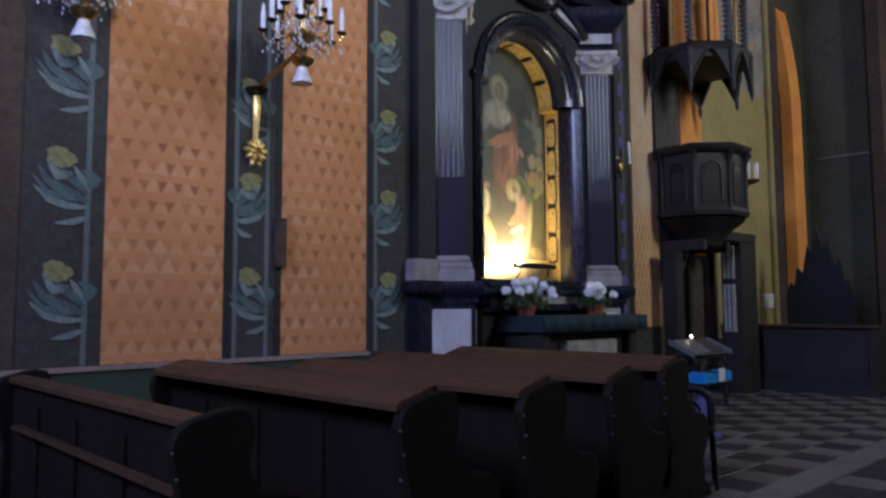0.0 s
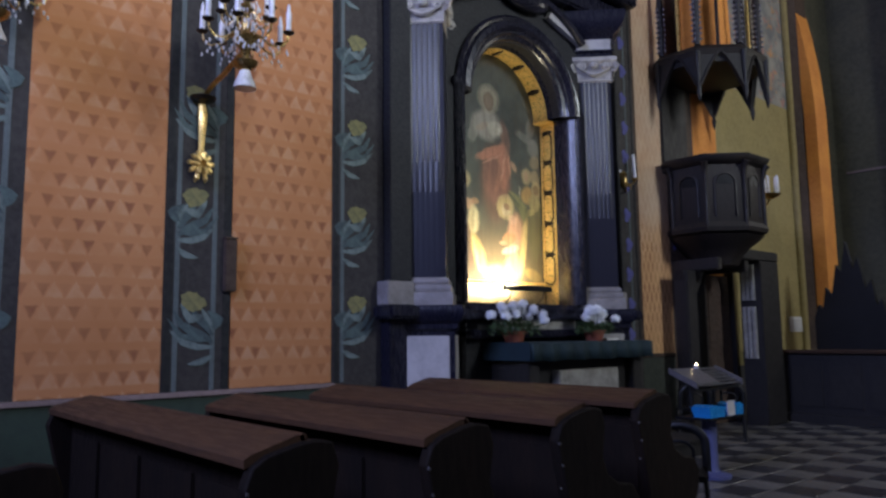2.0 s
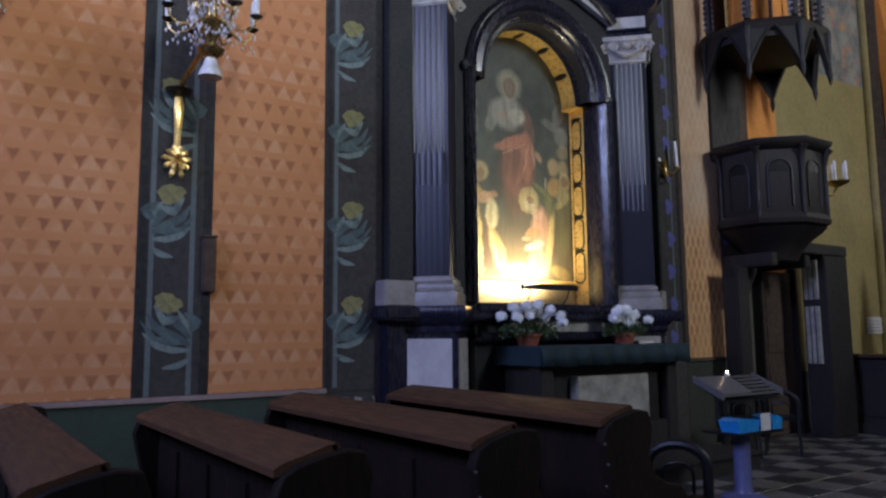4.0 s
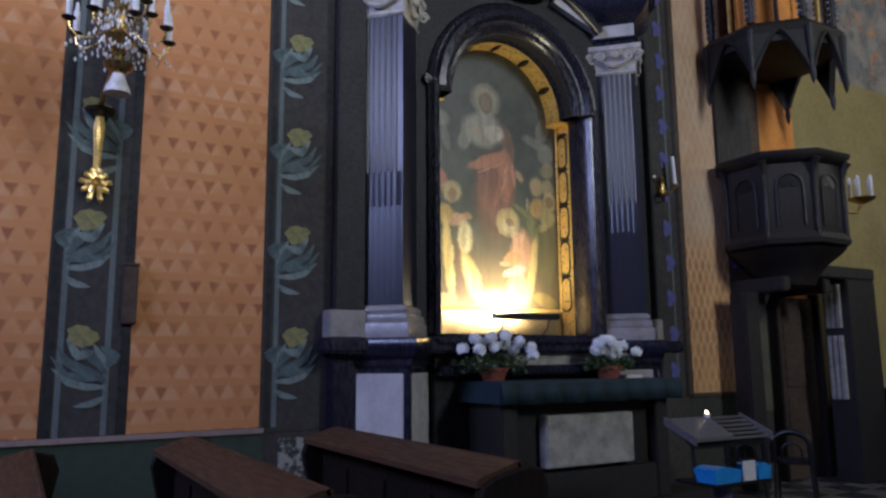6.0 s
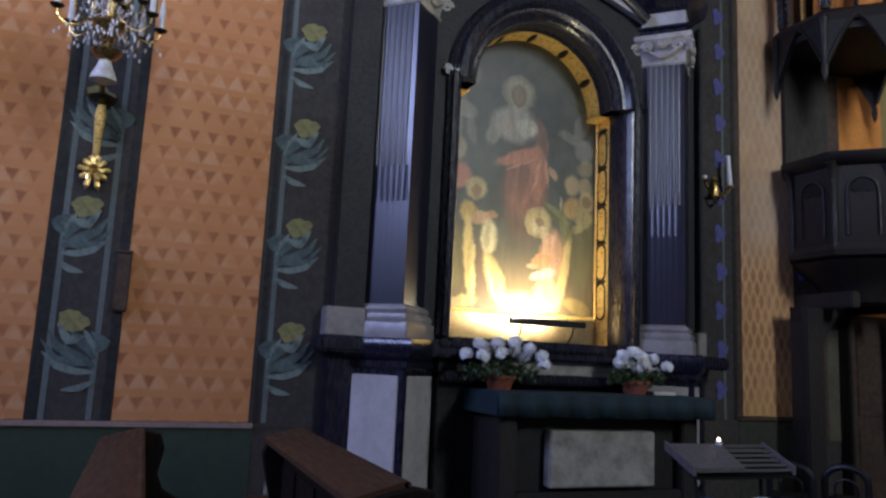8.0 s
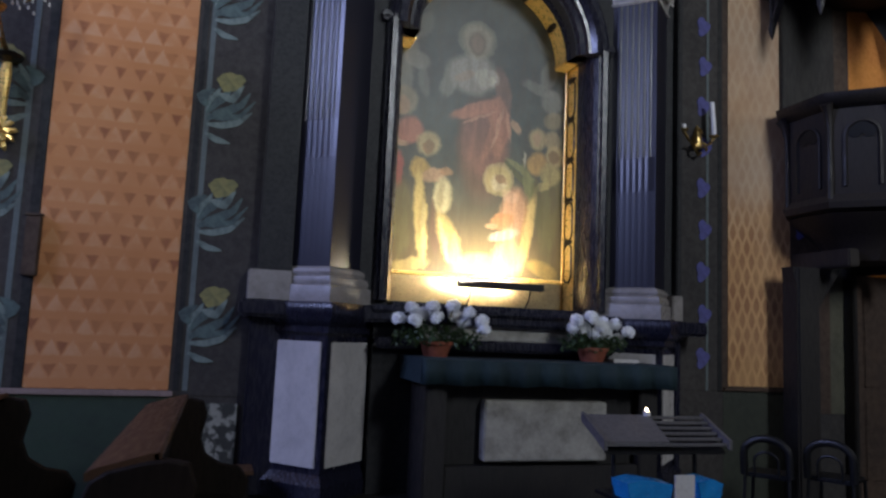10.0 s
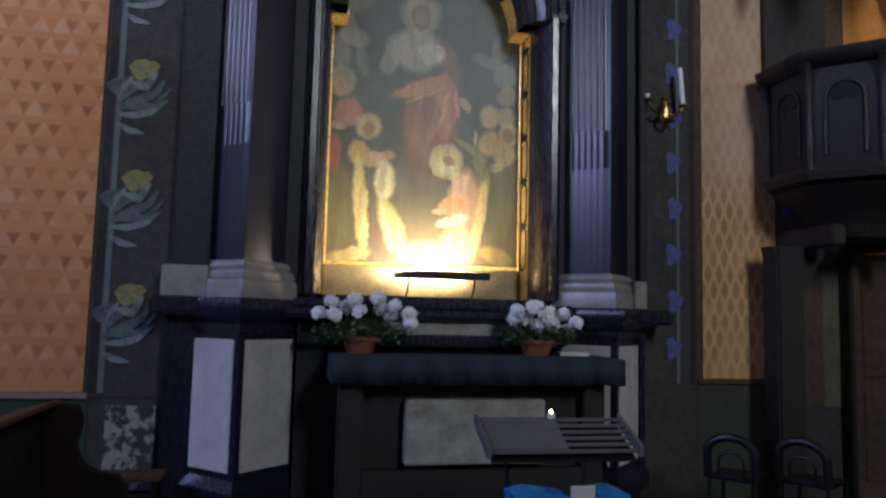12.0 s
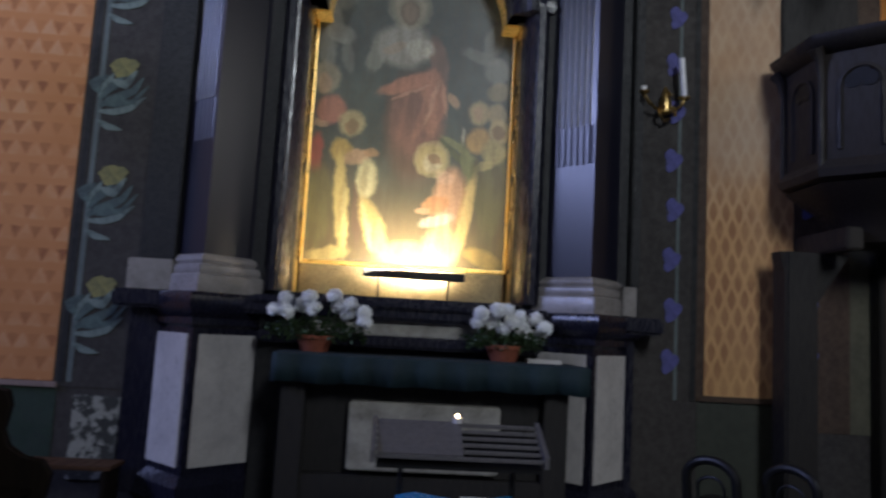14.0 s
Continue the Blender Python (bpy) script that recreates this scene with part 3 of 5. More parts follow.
# the far arch beyond the pulpit: a moulded pier with an orange edge
setting("arch_pier", prism([(-6.9, 16.0), (-6.32, 16.0), (-6.14, 16.2), (-6.14, 16.7), (-6.9, 16.7)], 2, 0, 11.0), UMBER, "dark umber moulded pier of the chancel arch", "pier")
setting("arch_pier_edge", prism([(-6.12, 0.0), (-6.12, 6.0), (-6.17, 6.8), (-6.28, 7.6), (-6.5, 8.6), (-6.9, 9.8), (-6.6, 9.9), (-6.27, 8.7), (-6.07, 7.7), (-5.95, 6.8), (-5.89, 6.0), (-5.87, 0.0)], 1, 16.22, 16.75), ORANGE_PLAIN, "orange painted edge of the chancel arch pier", "pier")
setting("trim", box(-6.4, -4.6, 18.96, 19.0, 5.05, 5.10, 0.008), RAIL, "thin pale rail on the chancel wall", "rail")
setting("chancel_pillar", prism([(-5.06, 18.6), (-4.80, 18.6), (-4.7, 18.75), (-4.7, 19.0), (-5.16, 19.0), (-5.16, 18.75)], 2, 0, 11.0), UMBER, "brown painted wall pillar of the chancel", "pillar")
setting("arch_roll", tube([(-6.27, 15.95, 0), (-6.27, 15.95, 11)], 0.07, 10), OLIVE, "slender olive painted roll of the arch pier", "moulding")


def lancet(half, spring, foot, steps=8):
    """A pointed arch's outline (x, z) about x = 0."""
    over = [(half - 2 * half * (1 - math.cos(radians(60 * k / steps))), spring + 2 * half * math.sin(radians(60 * k / steps))) for k in range(steps + 1)]
    return [(half, foot)] + over + [(-x, z) for x, z in over[-2::-1]] + [(-half, foot)]


window_far = setting("window_1", prism([(x - 4.30, z) for x, z in lancet(0.27, 7.0, 3.3)], 1, 18.90, 19.0), UMBER, "narrow pointed chancel window with a dark frame", "window")
part("pane", prism([(x - 4.30, z) for x, z in lancet(0.19, 6.96, 3.4)], 1, 18.885, 18.905), DAYPANE, window_far, "pale daylit glass pane", soft=False)
for z in (4.3, 5.2, 6.1, 7.0):
    part("glazing_bar", box(-4.50, -4.10, 18.87, 18.888, z - 0.02, z + 0.02), IRON, window_far)


def painted_bloom(parent, y, z, stem, master={}):
    """One painted flower: a scalloped bloom, its cup, and leaves bent out of the stem."""
    side = 1 if y > stem else -1
    reach = abs(y - stem)
    x = WX + 0.004
    head = "head", side
    if head not in master:
        master[head] = part("painted_bloom", flat(blob(36, 0.115, 0.085, 0, 0, 12 * side, 0.05, 9), 0), YELLOW, parent, at=None, soft=False)
        master[head].matrix_basis = pose(x + 0.002, y, z)
    else:
        again(master[head], "painted_bloom", parent, pose(x + 0.002, y, z))
    key = round(reach, 2), side
    if key not in master:
        s = side
        r = reach
        lines = (
            ([(-r * s, -0.36), (-r * 0.55 * s, -0.30), (-0.02 * s, -0.27), (0.10 * s, -0.20), (0.17 * s, -0.08)], 0.040, TEAL),
            ([(-r * s, -0.40), (-r * 0.3 * s, -0.40), (0.08 * s, -0.36), (0.20 * s, -0.25)], 0.030, TEAL_LIGHT),
            ([(-r * s, -0.33), (-r * 0.3 * s, -0.335), (0.10 * s, -0.30), (0.22 * s, -0.15)], 0.026, TEAL),
            ([(-r * s, -0.30), (-r * 0.75 * s, -0.16), (-r * 0.45 * s, -0.06)], 0.028, TEAL_LIGHT),
            ([(-r * s, -0.30), (-r * 0.6 * s, -0.20), (-0.04 * s, -0.14), (0.02 * s, -0.03)], 0.036, TEAL),
            ([(-r * s, -0.24), (-(r + 0.06) * s, -0.16), (-(r - 0.05) * s, -0.08)], 0.042, TEAL),
            ([(-r * s, -0.48), (-r * 0.5 * s, -0.53), (0.03 * s, -0.55)], 0.028, TEAL_LIGHT),
            ([(-0.09 * s, -0.12), (0.02 * s, -0.16), (0.11 * s, -0.02)], 0.035, TEAL_LIGHT),
        )
        made = []
        for k, (line, width, material) in enumerate(lines):
            fine = []
            for a, b in zip(line, line[1:]):
                fine += [(a[0] + (b[0] - a[0]) * i / 4, a[1] + (b[1] - a[1]) * i / 4) for i in range(4)]
            o = part("painted_leaf", flat(leaf_line(fine + [line[-1]], width), 0, 0.002 + 0.0006 * k), material, parent, soft=False)
            o.matrix_basis = pose(x, y, z)
            made.append(o)
        master[key] = made
    else:
        for o in master[key]:
            again(o, "painted_leaf", parent, pose(x, y, z))


# flowered bands between the orange panels
def flower_band(y0, y1, stems, blooms, label):
    bm = box(WX - 0.02, WX, y0, y1, 0.98, 7.5)
    ob = setting("wall_flower_band", bm, SLATE, label, "painted band")
    for y in stems:
        part("painted_stem", box(WX, WX + 0.004, y - 0.022, y + 0.022, 1.02, 7.5), GREYLINE, ob, soft=False)
    for y, z, stem in blooms:
        painted_bloom(ob, y, z, stem)
    return ob


STEP = 0.945
flower_band(1.64, 2.28, (2.14,), [(1.92, 1.80 + STEP * k, 2.14) for k in range(5)], "slate wall band painted with a climbing yellow flower")
b2 = flower_band(3.39, 4.0, (3.50, 3.84), [(3.65, 1.80 + STEP * k, 3.84 if k % 2 == 0 else 3.50) for k in range(3)], "slate wall band painted with climbing yellow flowers")
for y in (3.43, 3.965):
    part("edge_line", box(WX, WX + 0.006, y - 0.035, y + 0.035, 1.02, 7.5), INK, b2, soft=False)
b3 = flower_band(5.12, 5.74, (5.22,), [(5.40, 1.815 + 0.943 * k, 5.22) for k in range(5)], "slate wall band painted with a climbing yellow flower beside the altar")
part("edge_line", box(WX, WX + 0.006, 5.125, 5.175, 1.02, 7.5), INK, b3, soft=False)

# the band on the other side of the altar, with violet dots on a vine
b4 = setting("wall_flower_band", box(WX - 0.02, WX, 9.95, 10.48, 1.12, 7.5), SLATE, "dark wall band painted with violet blue dots on a vine", "painted band")
part("painted_stem", box(WX, WX + 0.004, 10.285, 10.315, 1.12, 7.5), GREYLINE, b4, soft=False)
dot = None
for k in range(13):
    m = pose(WX + 0.004, 10.26 + (0.0 if k % 2 else -0.02), 1.45 + 0.445 * k)
    if dot is None:
        dot = part("painted_dot", flat(blob(20, 0.075, 0.10, 0, 0, 0, 0.08, 3), 0), VIOLET, b4, soft=False)
        dot.matrix_basis = m
    else:
        again(dot, "painted_dot", b4, m)
part("edge_line", box(WX, WX + 0.006, 10.43, 10.48, 1.12, 7.5), INK, b4, soft=False)
for k in range(4):
    again(dot, "painted_dot", b4, pose(WX + 0.004, 11.50, 1.55 + 0.445 * k))
setting("wall_edge_band", box(WX - 0.02, WX + 0.002, 10.48, 10.555, 1.12, 7.5), UMBER, "dark brown painted edge of the ochre panel", "painted band")


# ---- the side altar ----
altar = thing("side_altar", "tall black wooden side altar with diagonal piers and white marble panels", "altar", (0, 0, 0))
PX = -6.25          # the axis of the piers
PIERS = (6.31, 9.43)
# back board with the arched opening
R = 0.955           # half the width of the niche between its jambs
RA, SPRING = 0.81, 4.45     # the narrower round arch that stands on the jambs


def shouldered(jamb, r, foot, steps=24):
    """Points (y, z) up a jamb, in to a narrower round arch, over it and down again."""
    bow = [(-r * math.cos(math.pi * k / steps), SPRING + r * math.sin(math.pi * k / steps)) for k in range(steps + 1)]
    return [(AXIS + y, z) for y, z in [(-jamb, foot), (-jamb, SPRING)] + bow + [(jamb, SPRING), (jamb, foot)]]


def back_board():
    lo, hi, foot, top = 5.76, 9.94, 1.5, 6.1
    return prism([(lo, foot), (lo, top), (hi, top), (hi, foot)] + shouldered(R + 0.06, RA + 0.05, foot)[::-1], 0, WX - 0.004, WX + 0.07)


part("back_board", back_board(), MATTEBLACK, altar, soft=False)
X1 = WX + 0.07
# the arch: a rolled moulding stepped back towards the painting, on a plain shouldered plate
ARCH = [(0.33, X1 - 0.01), (0.34, X1 + 0.05), (0.30, X1 + 0.085), (0.25, X1 + 0.065), (0.24, X1 + 0.10), (0.17, X1 + 0.11), (0.13, X1 + 0.06), (0.10, X1 + 0.055), (0.085, X1 + 0.02), (0.04, X1 + 0.0), (0.025, X1 - 0.03), (0.012, X1 - 0.10), (0.006, -6.44), (0.004, -6.50), (0.06, -6.50)]
part("arch_moulding", arch_band([(RA + r, x) for r, x in ARCH], SPRING, SPRING - 0.004, 40), BLACKWOOD, altar).location.y = AXIS
bow = [(AXIS + y, z) for y, z in arch_line(RA + 0.008, SPRING, SPRING - 0.004, 40)]
part("shoulder_plate", prism([(AXIS - R - 0.08, SPRING - 0.004), (AXIS - R - 0.08, 5.5), (AXIS + R + 0.08, 5.5), (AXIS + R + 0.08, SPRING - 0.004)] + bow[::-1], 0, -6.512, WX + 0.03), MATTEBLACK, altar, soft=False)
JAMB = ((0.004, -6.505), (0.004, -6.44), (0.012, X1 - 0.10), (0.03, X1 - 0.02), (0.055, X1 + 0.02), (0.075, X1 + 0.055), (0.095, X1 + 0.06), (0.105, X1 + 0.09), (0.155, X1 + 0.095), (0.165, X1 + 0.06), (0.18, X1 + 0.075), (0.20, X1 + 0.045), (0.205, X1 - 0.01), (0.205, -6.505))
for s in (-1, 1):
    part("jamb_moulding", prism([(x, AXIS + s * (R + r)) for r, x in JAMB], 2, 1.86, SPRING + 0.03), BLACKWOOD, altar)
    y0 = AXIS + s * (R + 0.13)
    for half, z0, z1, out in ((0.115, 4.455, 4.485, 0.065), (0.13, 4.485, 4.525, 0.08), (0.12, 4.525, 4.555, 0.07)):
        part("arch_impost", box(WX + 0.02, X1 + out, y0 - half, y0 + half, z0, z1, 0.01), BLACKWOOD, altar)
painting = thing("altar_painting", "arched dark oil painting of soft robed shapes, lit from below", "painting", (-6.745, AXIS, 2.16))
# gilded reveal of the niche: a row of framed fields up each jamb, and a plain soffit with dark clasps
reveal = part("reveal", arch_band([(RA, -6.495), (RA, -6.775), (RA + 0.03, -6.775), (RA + 0.03, -6.495)], SPRING, SPRING - 0.002, 40), GILT, altar, "gilded reveal of the niche")
reveal.location.y = AXIS
for s in (-1, 1):
    part("reveal_jamb", box(-6.775, -6.505, s * (R + 0.015) - 0.013, s * (R + 0.015) + 0.013, 1.86, SPRING - 0.006), GILT, reveal, "gilded side of the niche")
    for k in range(5):
        m = pose(-6.64, s * (R + 0.001), 2.36 + 0.435 * k)
        ringline = []
        for i in range(25):
            a = math.tau * i / 24
            ringline.append((0.085 * math.cos(a) * (1 if abs(math.sin(a)) > 0.3 else 1.05), 0, 0.125 * (1 if math.sin(a) > 0 else -1) + 0.075 * math.sin(a)))
        part("field_frame", tube(ringline, 0.013, 6), BRONZE, reveal, "dark carved frame of a gilded field").matrix_basis = m
        bm = bmesh.new()
        bmesh.ops.create_uvsphere(bm, u_segments=12, v_segments=8, radius=1, matrix=Matrix.Diagonal((0.10, 0.022, 0.030, 1)))
        part("clasp", bm, BRONZE, reveal, "dark carved clasp").matrix_basis = m @ pose(0, 0, 0.2175)
for k in range(5):
    a = radians(30 + 30 * k)
    bm = bmesh.new()
    bmesh.ops.create_uvsphere(bm, u_segments=12, v_segments=8, radius=1, matrix=Matrix.Diagonal((0.12, 0.040, 0.018, 1)))
    part("clasp", bm, BRONZE, reveal, "dark carved clasp").matrix_basis = pose(-6.64, RA * math.cos(a), SPRING + RA * math.sin(a), math.degrees(a) - 90, 0, 0)
for s in (-1, 1):
    part("gilt_bead", tube([(0.03, s * 0.93, 0.0), (0.03, s * 0.93, SPRING - 2.17)], 0.014, 6), GILT, painting, "thin gilded bead beside the painting")
part("gilt_rail", tube([(0.01, -0.94, 0.005), (0.01, 0.94, 0.005)], 0.022, 6), GILT, painting)
part("sill", box(-6.79, WX + 0.05, AXIS - R, AXIS + R, 1.80, 1.86, 0.01), BLACKWOOD, altar)
part("sill_panel", box(-6.78, -6.71, AXIS - 0.94, AXIS + 0.94, 1.86, 2.145, 0.012), TARNISH, altar, "tarnished brass panel under the painting")
for s in (-1, 1):
    part("gilt_impost", box(-6.76, -6.49, AXIS + s * 0.875 - 0.075, AXIS + s * 0.875 + 0.075, SPRING - 0.015, SPRING + 0.03, 0.01), GILT, altar, "small gilded impost")

pts = [(y, z - 2.16) for y, z in arch_line(0.94, SPRING, 2.16, 40)]
part("canvas", prism(pts, 0, -0.02, 0.0), CANVAS, painting, soft=False)


def fluted(r, z0, z1, n=6, deep=1.0):
    """A square shaft set on its corner, with fine reeds on the face towards the nave door."""
    bm = bmesh.new()
    corners = [(r, 0), (0, r), (-r, 0), (0, -r)]
    pts = []
    for a, b in zip(corners, corners[1:] + corners[:1]):
        d = Vector((b[0] - a[0], b[1] - a[1]))
        inward = Vector((-d.y, d.x)).normalized()
        pts.append(a)
        if a != (0, -r):
            continue
        for k in range(n):
            w = 0.80 / n
            s = 0.10 + k * w
            for f, depth in ((0.04, 0), (0.12, -0.010), (0.32, -0.018), (0.5, -0.020), (0.68, -0.018), (0.88, -0.010), (0.96, 0)):
                p = Vector(a) + d * (s + w * f) + inward * depth * deep
                pts.append((p.x, p.y))
    return prism(pts, 2, z0, z1, bm)


def pier(y):
    p = part("pedestal", turned([(0.54, 0.2), (0.54, 0.33), (0.50, 0.37), (0.455, 0.41), (0.455, 1.52), (0.50, 1.55), (0.50, 1.60), (0.545, 1.63), (0.60, 1.70), (0.60, 1.76), (0.57, 1.80), (0.3, 1.80)], 4, 0, (PX, y)), BLACKWOOD, altar)
    d = 0.455 / math.sqrt(2)
    for turn in (-45, 45):
        m = pose(PX, y, 0, 0, 0, turn)
        o = part("marble_panel", box(d - 0.01, d + 0.010, -0.265, 0.265, 0.46, 1.475, 0.006), MARBLE, p, "white marble panel of the pedestal")
        o.matrix_basis = m
    base = part("pier_base", turned([(0.435, 1.80), (0.435, 1.93), (0.425, 1.945), (0.40, 1.95), (0.41, 1.985), (0.395, 2.02), (0.36, 2.03), (0.375, 2.06), (0.36, 2.09), (0.335, 2.10), (0.31, 2.12)], 4, 0, (PX, y)), STONE, altar, "grey stone moulded base of the pier")
    part("pier_shaft", fluted(0.323, 2.11, 3.06, deep=0.03), PIERWOOD, altar, "lower shaft of the pier with filled flutes").matrix_basis = pose(PX, y, 0)
    part("cabled_shaft", fluted(0.323, 3.06, 3.40, deep=0.2), PIERWOOD, altar, "middle shaft of the pier with cabled flutes").matrix_basis = pose(PX, y, 0)
    o = part("fluted_shaft", fluted(0.323, 3.40, 5.03, deep=0.5), PIERWOOD, altar, "fluted upper shaft of the pier")
    o.matrix_basis = pose(PX, y, 0)
    # capital: bell, abacus, scrolls and two rows of leaves
    c = part("capital", turned([(0.34, 5.00), (0.36, 5.02), (0.335, 5.04), (0.34, 5.07), (0.37, 5.20), (0.43, 5.28), (0.45, 5.29), (0.45, 5.345), (0.40, 5.35)], 4, 0, (PX, y)), CAPITAL, altar, "off-white carved capital with scrolls")
    for turn in range(0, 360, 90):
        k = pose(PX, y, 0, 0, 0, turn)
        bm = bmesh.new()
        spiral = [(0.40 + 0.07 * (1 - i / 22) * math.cos(i * 0.55), 0.0, 5.19 + 0.07 * (1 - i / 22) * math.sin(i * 0.55)) for i in range(20)]
        tube(spiral, 0.020, 6, bm)
        o = part("scroll", bm, CAPITAL, c)
        o.matrix_basis = k
        e = 0.36 / math.sqrt(2)
        face = pose(PX, y, 0, 0, 0, turn + 45)
        for side in (-1, 1):
            curl = [(e + 0.035, side * (0.17 + 0.065 * (1 - i / 20) * math.cos(i * 0.6)), 5.205 + 0.065 * (1 - i / 20) * math.sin(i * 0.6)) for i in range(18)]
            o = part("scroll", tube(curl, 0.018, 6), CAPITAL, c)
            o.matrix_basis = face
        bm = tube([(e + 0.03, -0.17 + 0.0425 * i, 5.17 - 0.075 * math.sin(math.pi * i / 8)) for i in range(9)], [0.012 + 0.016 * math.sin(math.pi * i / 8) for i in range(9)], 6)
        o = part("garland", bm, CAPITAL, c)
        o.matrix_basis = face
        bm = bmesh.new()
        bmesh.ops.create_uvsphere(bm, u_segments=12, v_segments=8, radius=1, matrix=Matrix.Translation((e + 0.04, 0, 5.23)) @ Matrix.Diagonal((0.035, 0.06, 0.05, 1)))
        o = part("carved_shell", bm, CAPITAL, c)
        o.matrix_basis = face
    part("entablature_block", turned([(0.36, 5.33), (0.36, 5.42), (0.40, 5.43), (0.40, 5.46), (0.37, 5.47)], 4, 0, (PX, y)), BLACKWOOD, altar)
    part("frieze_block", turned([(0.35, 5.47), (0.35, 5.63), (0.3, 5.64)], 4, 0, (PX, y)), MARBLE, altar, "white block of the frieze")
    part("cornice_block", turned([(0.38, 5.63), (0.42, 5.68), (0.50, 5.72), (0.58, 5.80), (0.62, 5.90), (0.62, 5.98), (0.3, 6.0)], 4, 0, (PX, y)), BLACKWOOD, altar)


for y in PIERS:
    pier(y)
# flat pilasters behind the piers with their own pale bases
for y0, y1 in ((5.66, 6.02), (9.76, 9.88)):
    part("side_pilaster", box(WX + 0.06, WX + 0.16, y0 + 0.07, y1, 2.06, 5.6, 0.01), MATTEBLACK, altar)
    part("side_base", box(WX - 0.004, WX + 0.20, y0, y1, 1.80, 2.06, 0.012), STONE, altar, "pale stone base of the flat pilaster")
    part("side_pedestal", box(WX - 0.004, WX + 0.16, y0 + 0.05, y1, 0.2, 1.66, 0.01), BLACKWOOD, altar)
# ledge that ties the pedestals together, with a white frieze under it
part("ledge", box(WX, -5.98, 5.60, 10.08, 1.66, 1.80, 0.025), BLACKWOOD, altar)
part("ledge_lip", box(WX, -5.94, AXIS - 1.2, AXIS + 1.2, 1.755, 1.812, 0.015), BLACKWOOD, altar)
part("frieze", box(-6.5, -6.06, AXIS - 0.72, AXIS + 0.76, 1.535, 1.665, 0.008), MARBLE_DIM, altar, "pale stone frieze over the altar table")
part("gradine", box(-6.5, -5.98, 6.75, 9.05, 1.44, 1.535, 0.02), BLACKWOOD, altar)
part("gradine_core", box(-6.75, -6.1, 6.75, 9.05, 0.2, 1.66), INK, altar)
# arch crown: scroll, cartouche and raking pale bands
for s in (-1, 1):
    line = [(-6.12, AXIS + s * (0.30 + 0.11 * k), 5.83 - 0.012 * k - 0.005 * k * k) for k in range(9)]
    part("raking_moulding", tube([(x, y, z + 0.10) for x, y, z in line], 0.055, 8), BLACKWOOD, altar)
    quad = [(AXIS + s * 0.50, 5.74), (AXIS + s * 0.56, 5.84), (AXIS + s * 1.22, 5.60), (AXIS + s * 1.20, 5.50)]
    part("pale_band", prism(quad, 0, -6.22, -6.14), MARBLE, altar, "pale raking band over the arch")
bm = bmesh.new()
bmesh.ops.create_uvsphere(bm, u_segments=20, v_segments=12, radius=1, matrix=Matrix.Translation((-6.14, AXIS + 0.05, 5.86)) @ Matrix.Diagonal((0.12, 0.42, 0.17, 1)))
part("cartouche", bm, BLACKWOOD, altar, "black oval cartouche over the arch")
part("entablature", box(WX, -6.08, 5.66, 10.04, 6.02, 6.3, 0.03), BLACKWOOD, altar)
part("entablature", box(WX, -5.9, 5.55, 10.15, 6.3, 6.45, 0.03), BLACKWOOD, altar)

# the strip lamp
lamp = thing("picture_lamp", "black metal strip lamp lighting the altar painting from below", "lamp", (-6.27, 7.99, 2.06))
part("housing", box(-0.03, 0.03, -0.435, 0.435, -0.035, 0.03, 0.008), IRON, lamp)
part("tube_light", tube([(-0.036, -0.40, 0.012), (-0.036, 0.40, 0.012)], 0.012, 8), LAMP, lamp, "glowing warm lamp tube")
for y in (-0.3, 0.3):
    part("bracket", tube([(0, y, -0.03), (-0.03, y, -0.12), (-0.12, y, -0.2)], 0.008, 6), IRON, lamp)

# the altar table and its cloth
platform = thing("altar_platform", "dark wooden step under the altar", "step", (0, 0, 0))
part("tread", box(-6.3, -4.75, 6.55, 9.75, 0.16, 0.20, 0.012), DARKWOOD, platform)
part("riser", box(-6.3, -4.79, 6.59, 9.71, -0.012, 0.16), DARKWOOD, platform)
table = thing("altar_table", "black wooden altar table with a pale veined marble plaque", "altar table", (0, 0, 0.2))
part("top", box(-6.1, -5.40, 7.02, 9.24, 1.12, 1.17, 0.01), DARKWOOD, table)
part("body", box(-6.05, -5.55, 7.10, 9.14, 0.0, 1.12), DARKWOOD, table)
for y in (7.06, 8.98):
    part("leg", box(-5.62, -5.43, y, y + 0.18, 0.0, 1.12, 0.012), DARKWOOD, table)
part("front_frame", box(-5.55, -5.44, 7.24, 8.98, 0.0, 0.34, 0.01), DARKWOOD, table)
part("plaque", box(-5.55, -5.42, 7.56, 8.66, 0.38, 0.865, 0.012), MARBLE_DIM, table, "pale veined marble plaque")
cloth = thing("altar_cloth", "dark teal cloth covering the altar table", "cloth", (0, 0, 1.37))
bm = bmesh.new()
n = 60
grid = []
for k in range(n + 1):
    y = 7.0 + 2.29 * k / n
    w = 0.012 * math.sin(k * 0.9) + 0.006 * math.sin(k * 2.3)
    grid.append([bm.verts.new(p) for p in ((-6.09, y, 0.012), (-5.40, y, 0.012), (-5.345, y, 0.006), (-5.335 + w, y, -0.06), (-5.33 + w * 1.6, y, -0.185 + 0.006 * math.sin(k * 0.5)))])
for a, b in zip(grid, grid[1:]):
    for i in range(4):
        bm.faces.new((a[i], b[i], b[i + 1], a[i + 1]))
ob = part("drape", bm, CLOTH, cloth)
mod = ob.modifiers.new("thickness", "SOLIDIFY")
mod.thickness, mod.offset = 0.008, 1.0
for y in (7.0, 9.29):
    part("end_flap", box(-6.08, -5.345, y - 0.006, y + 0.006, -0.18, 0.012), CLOTH, cloth)


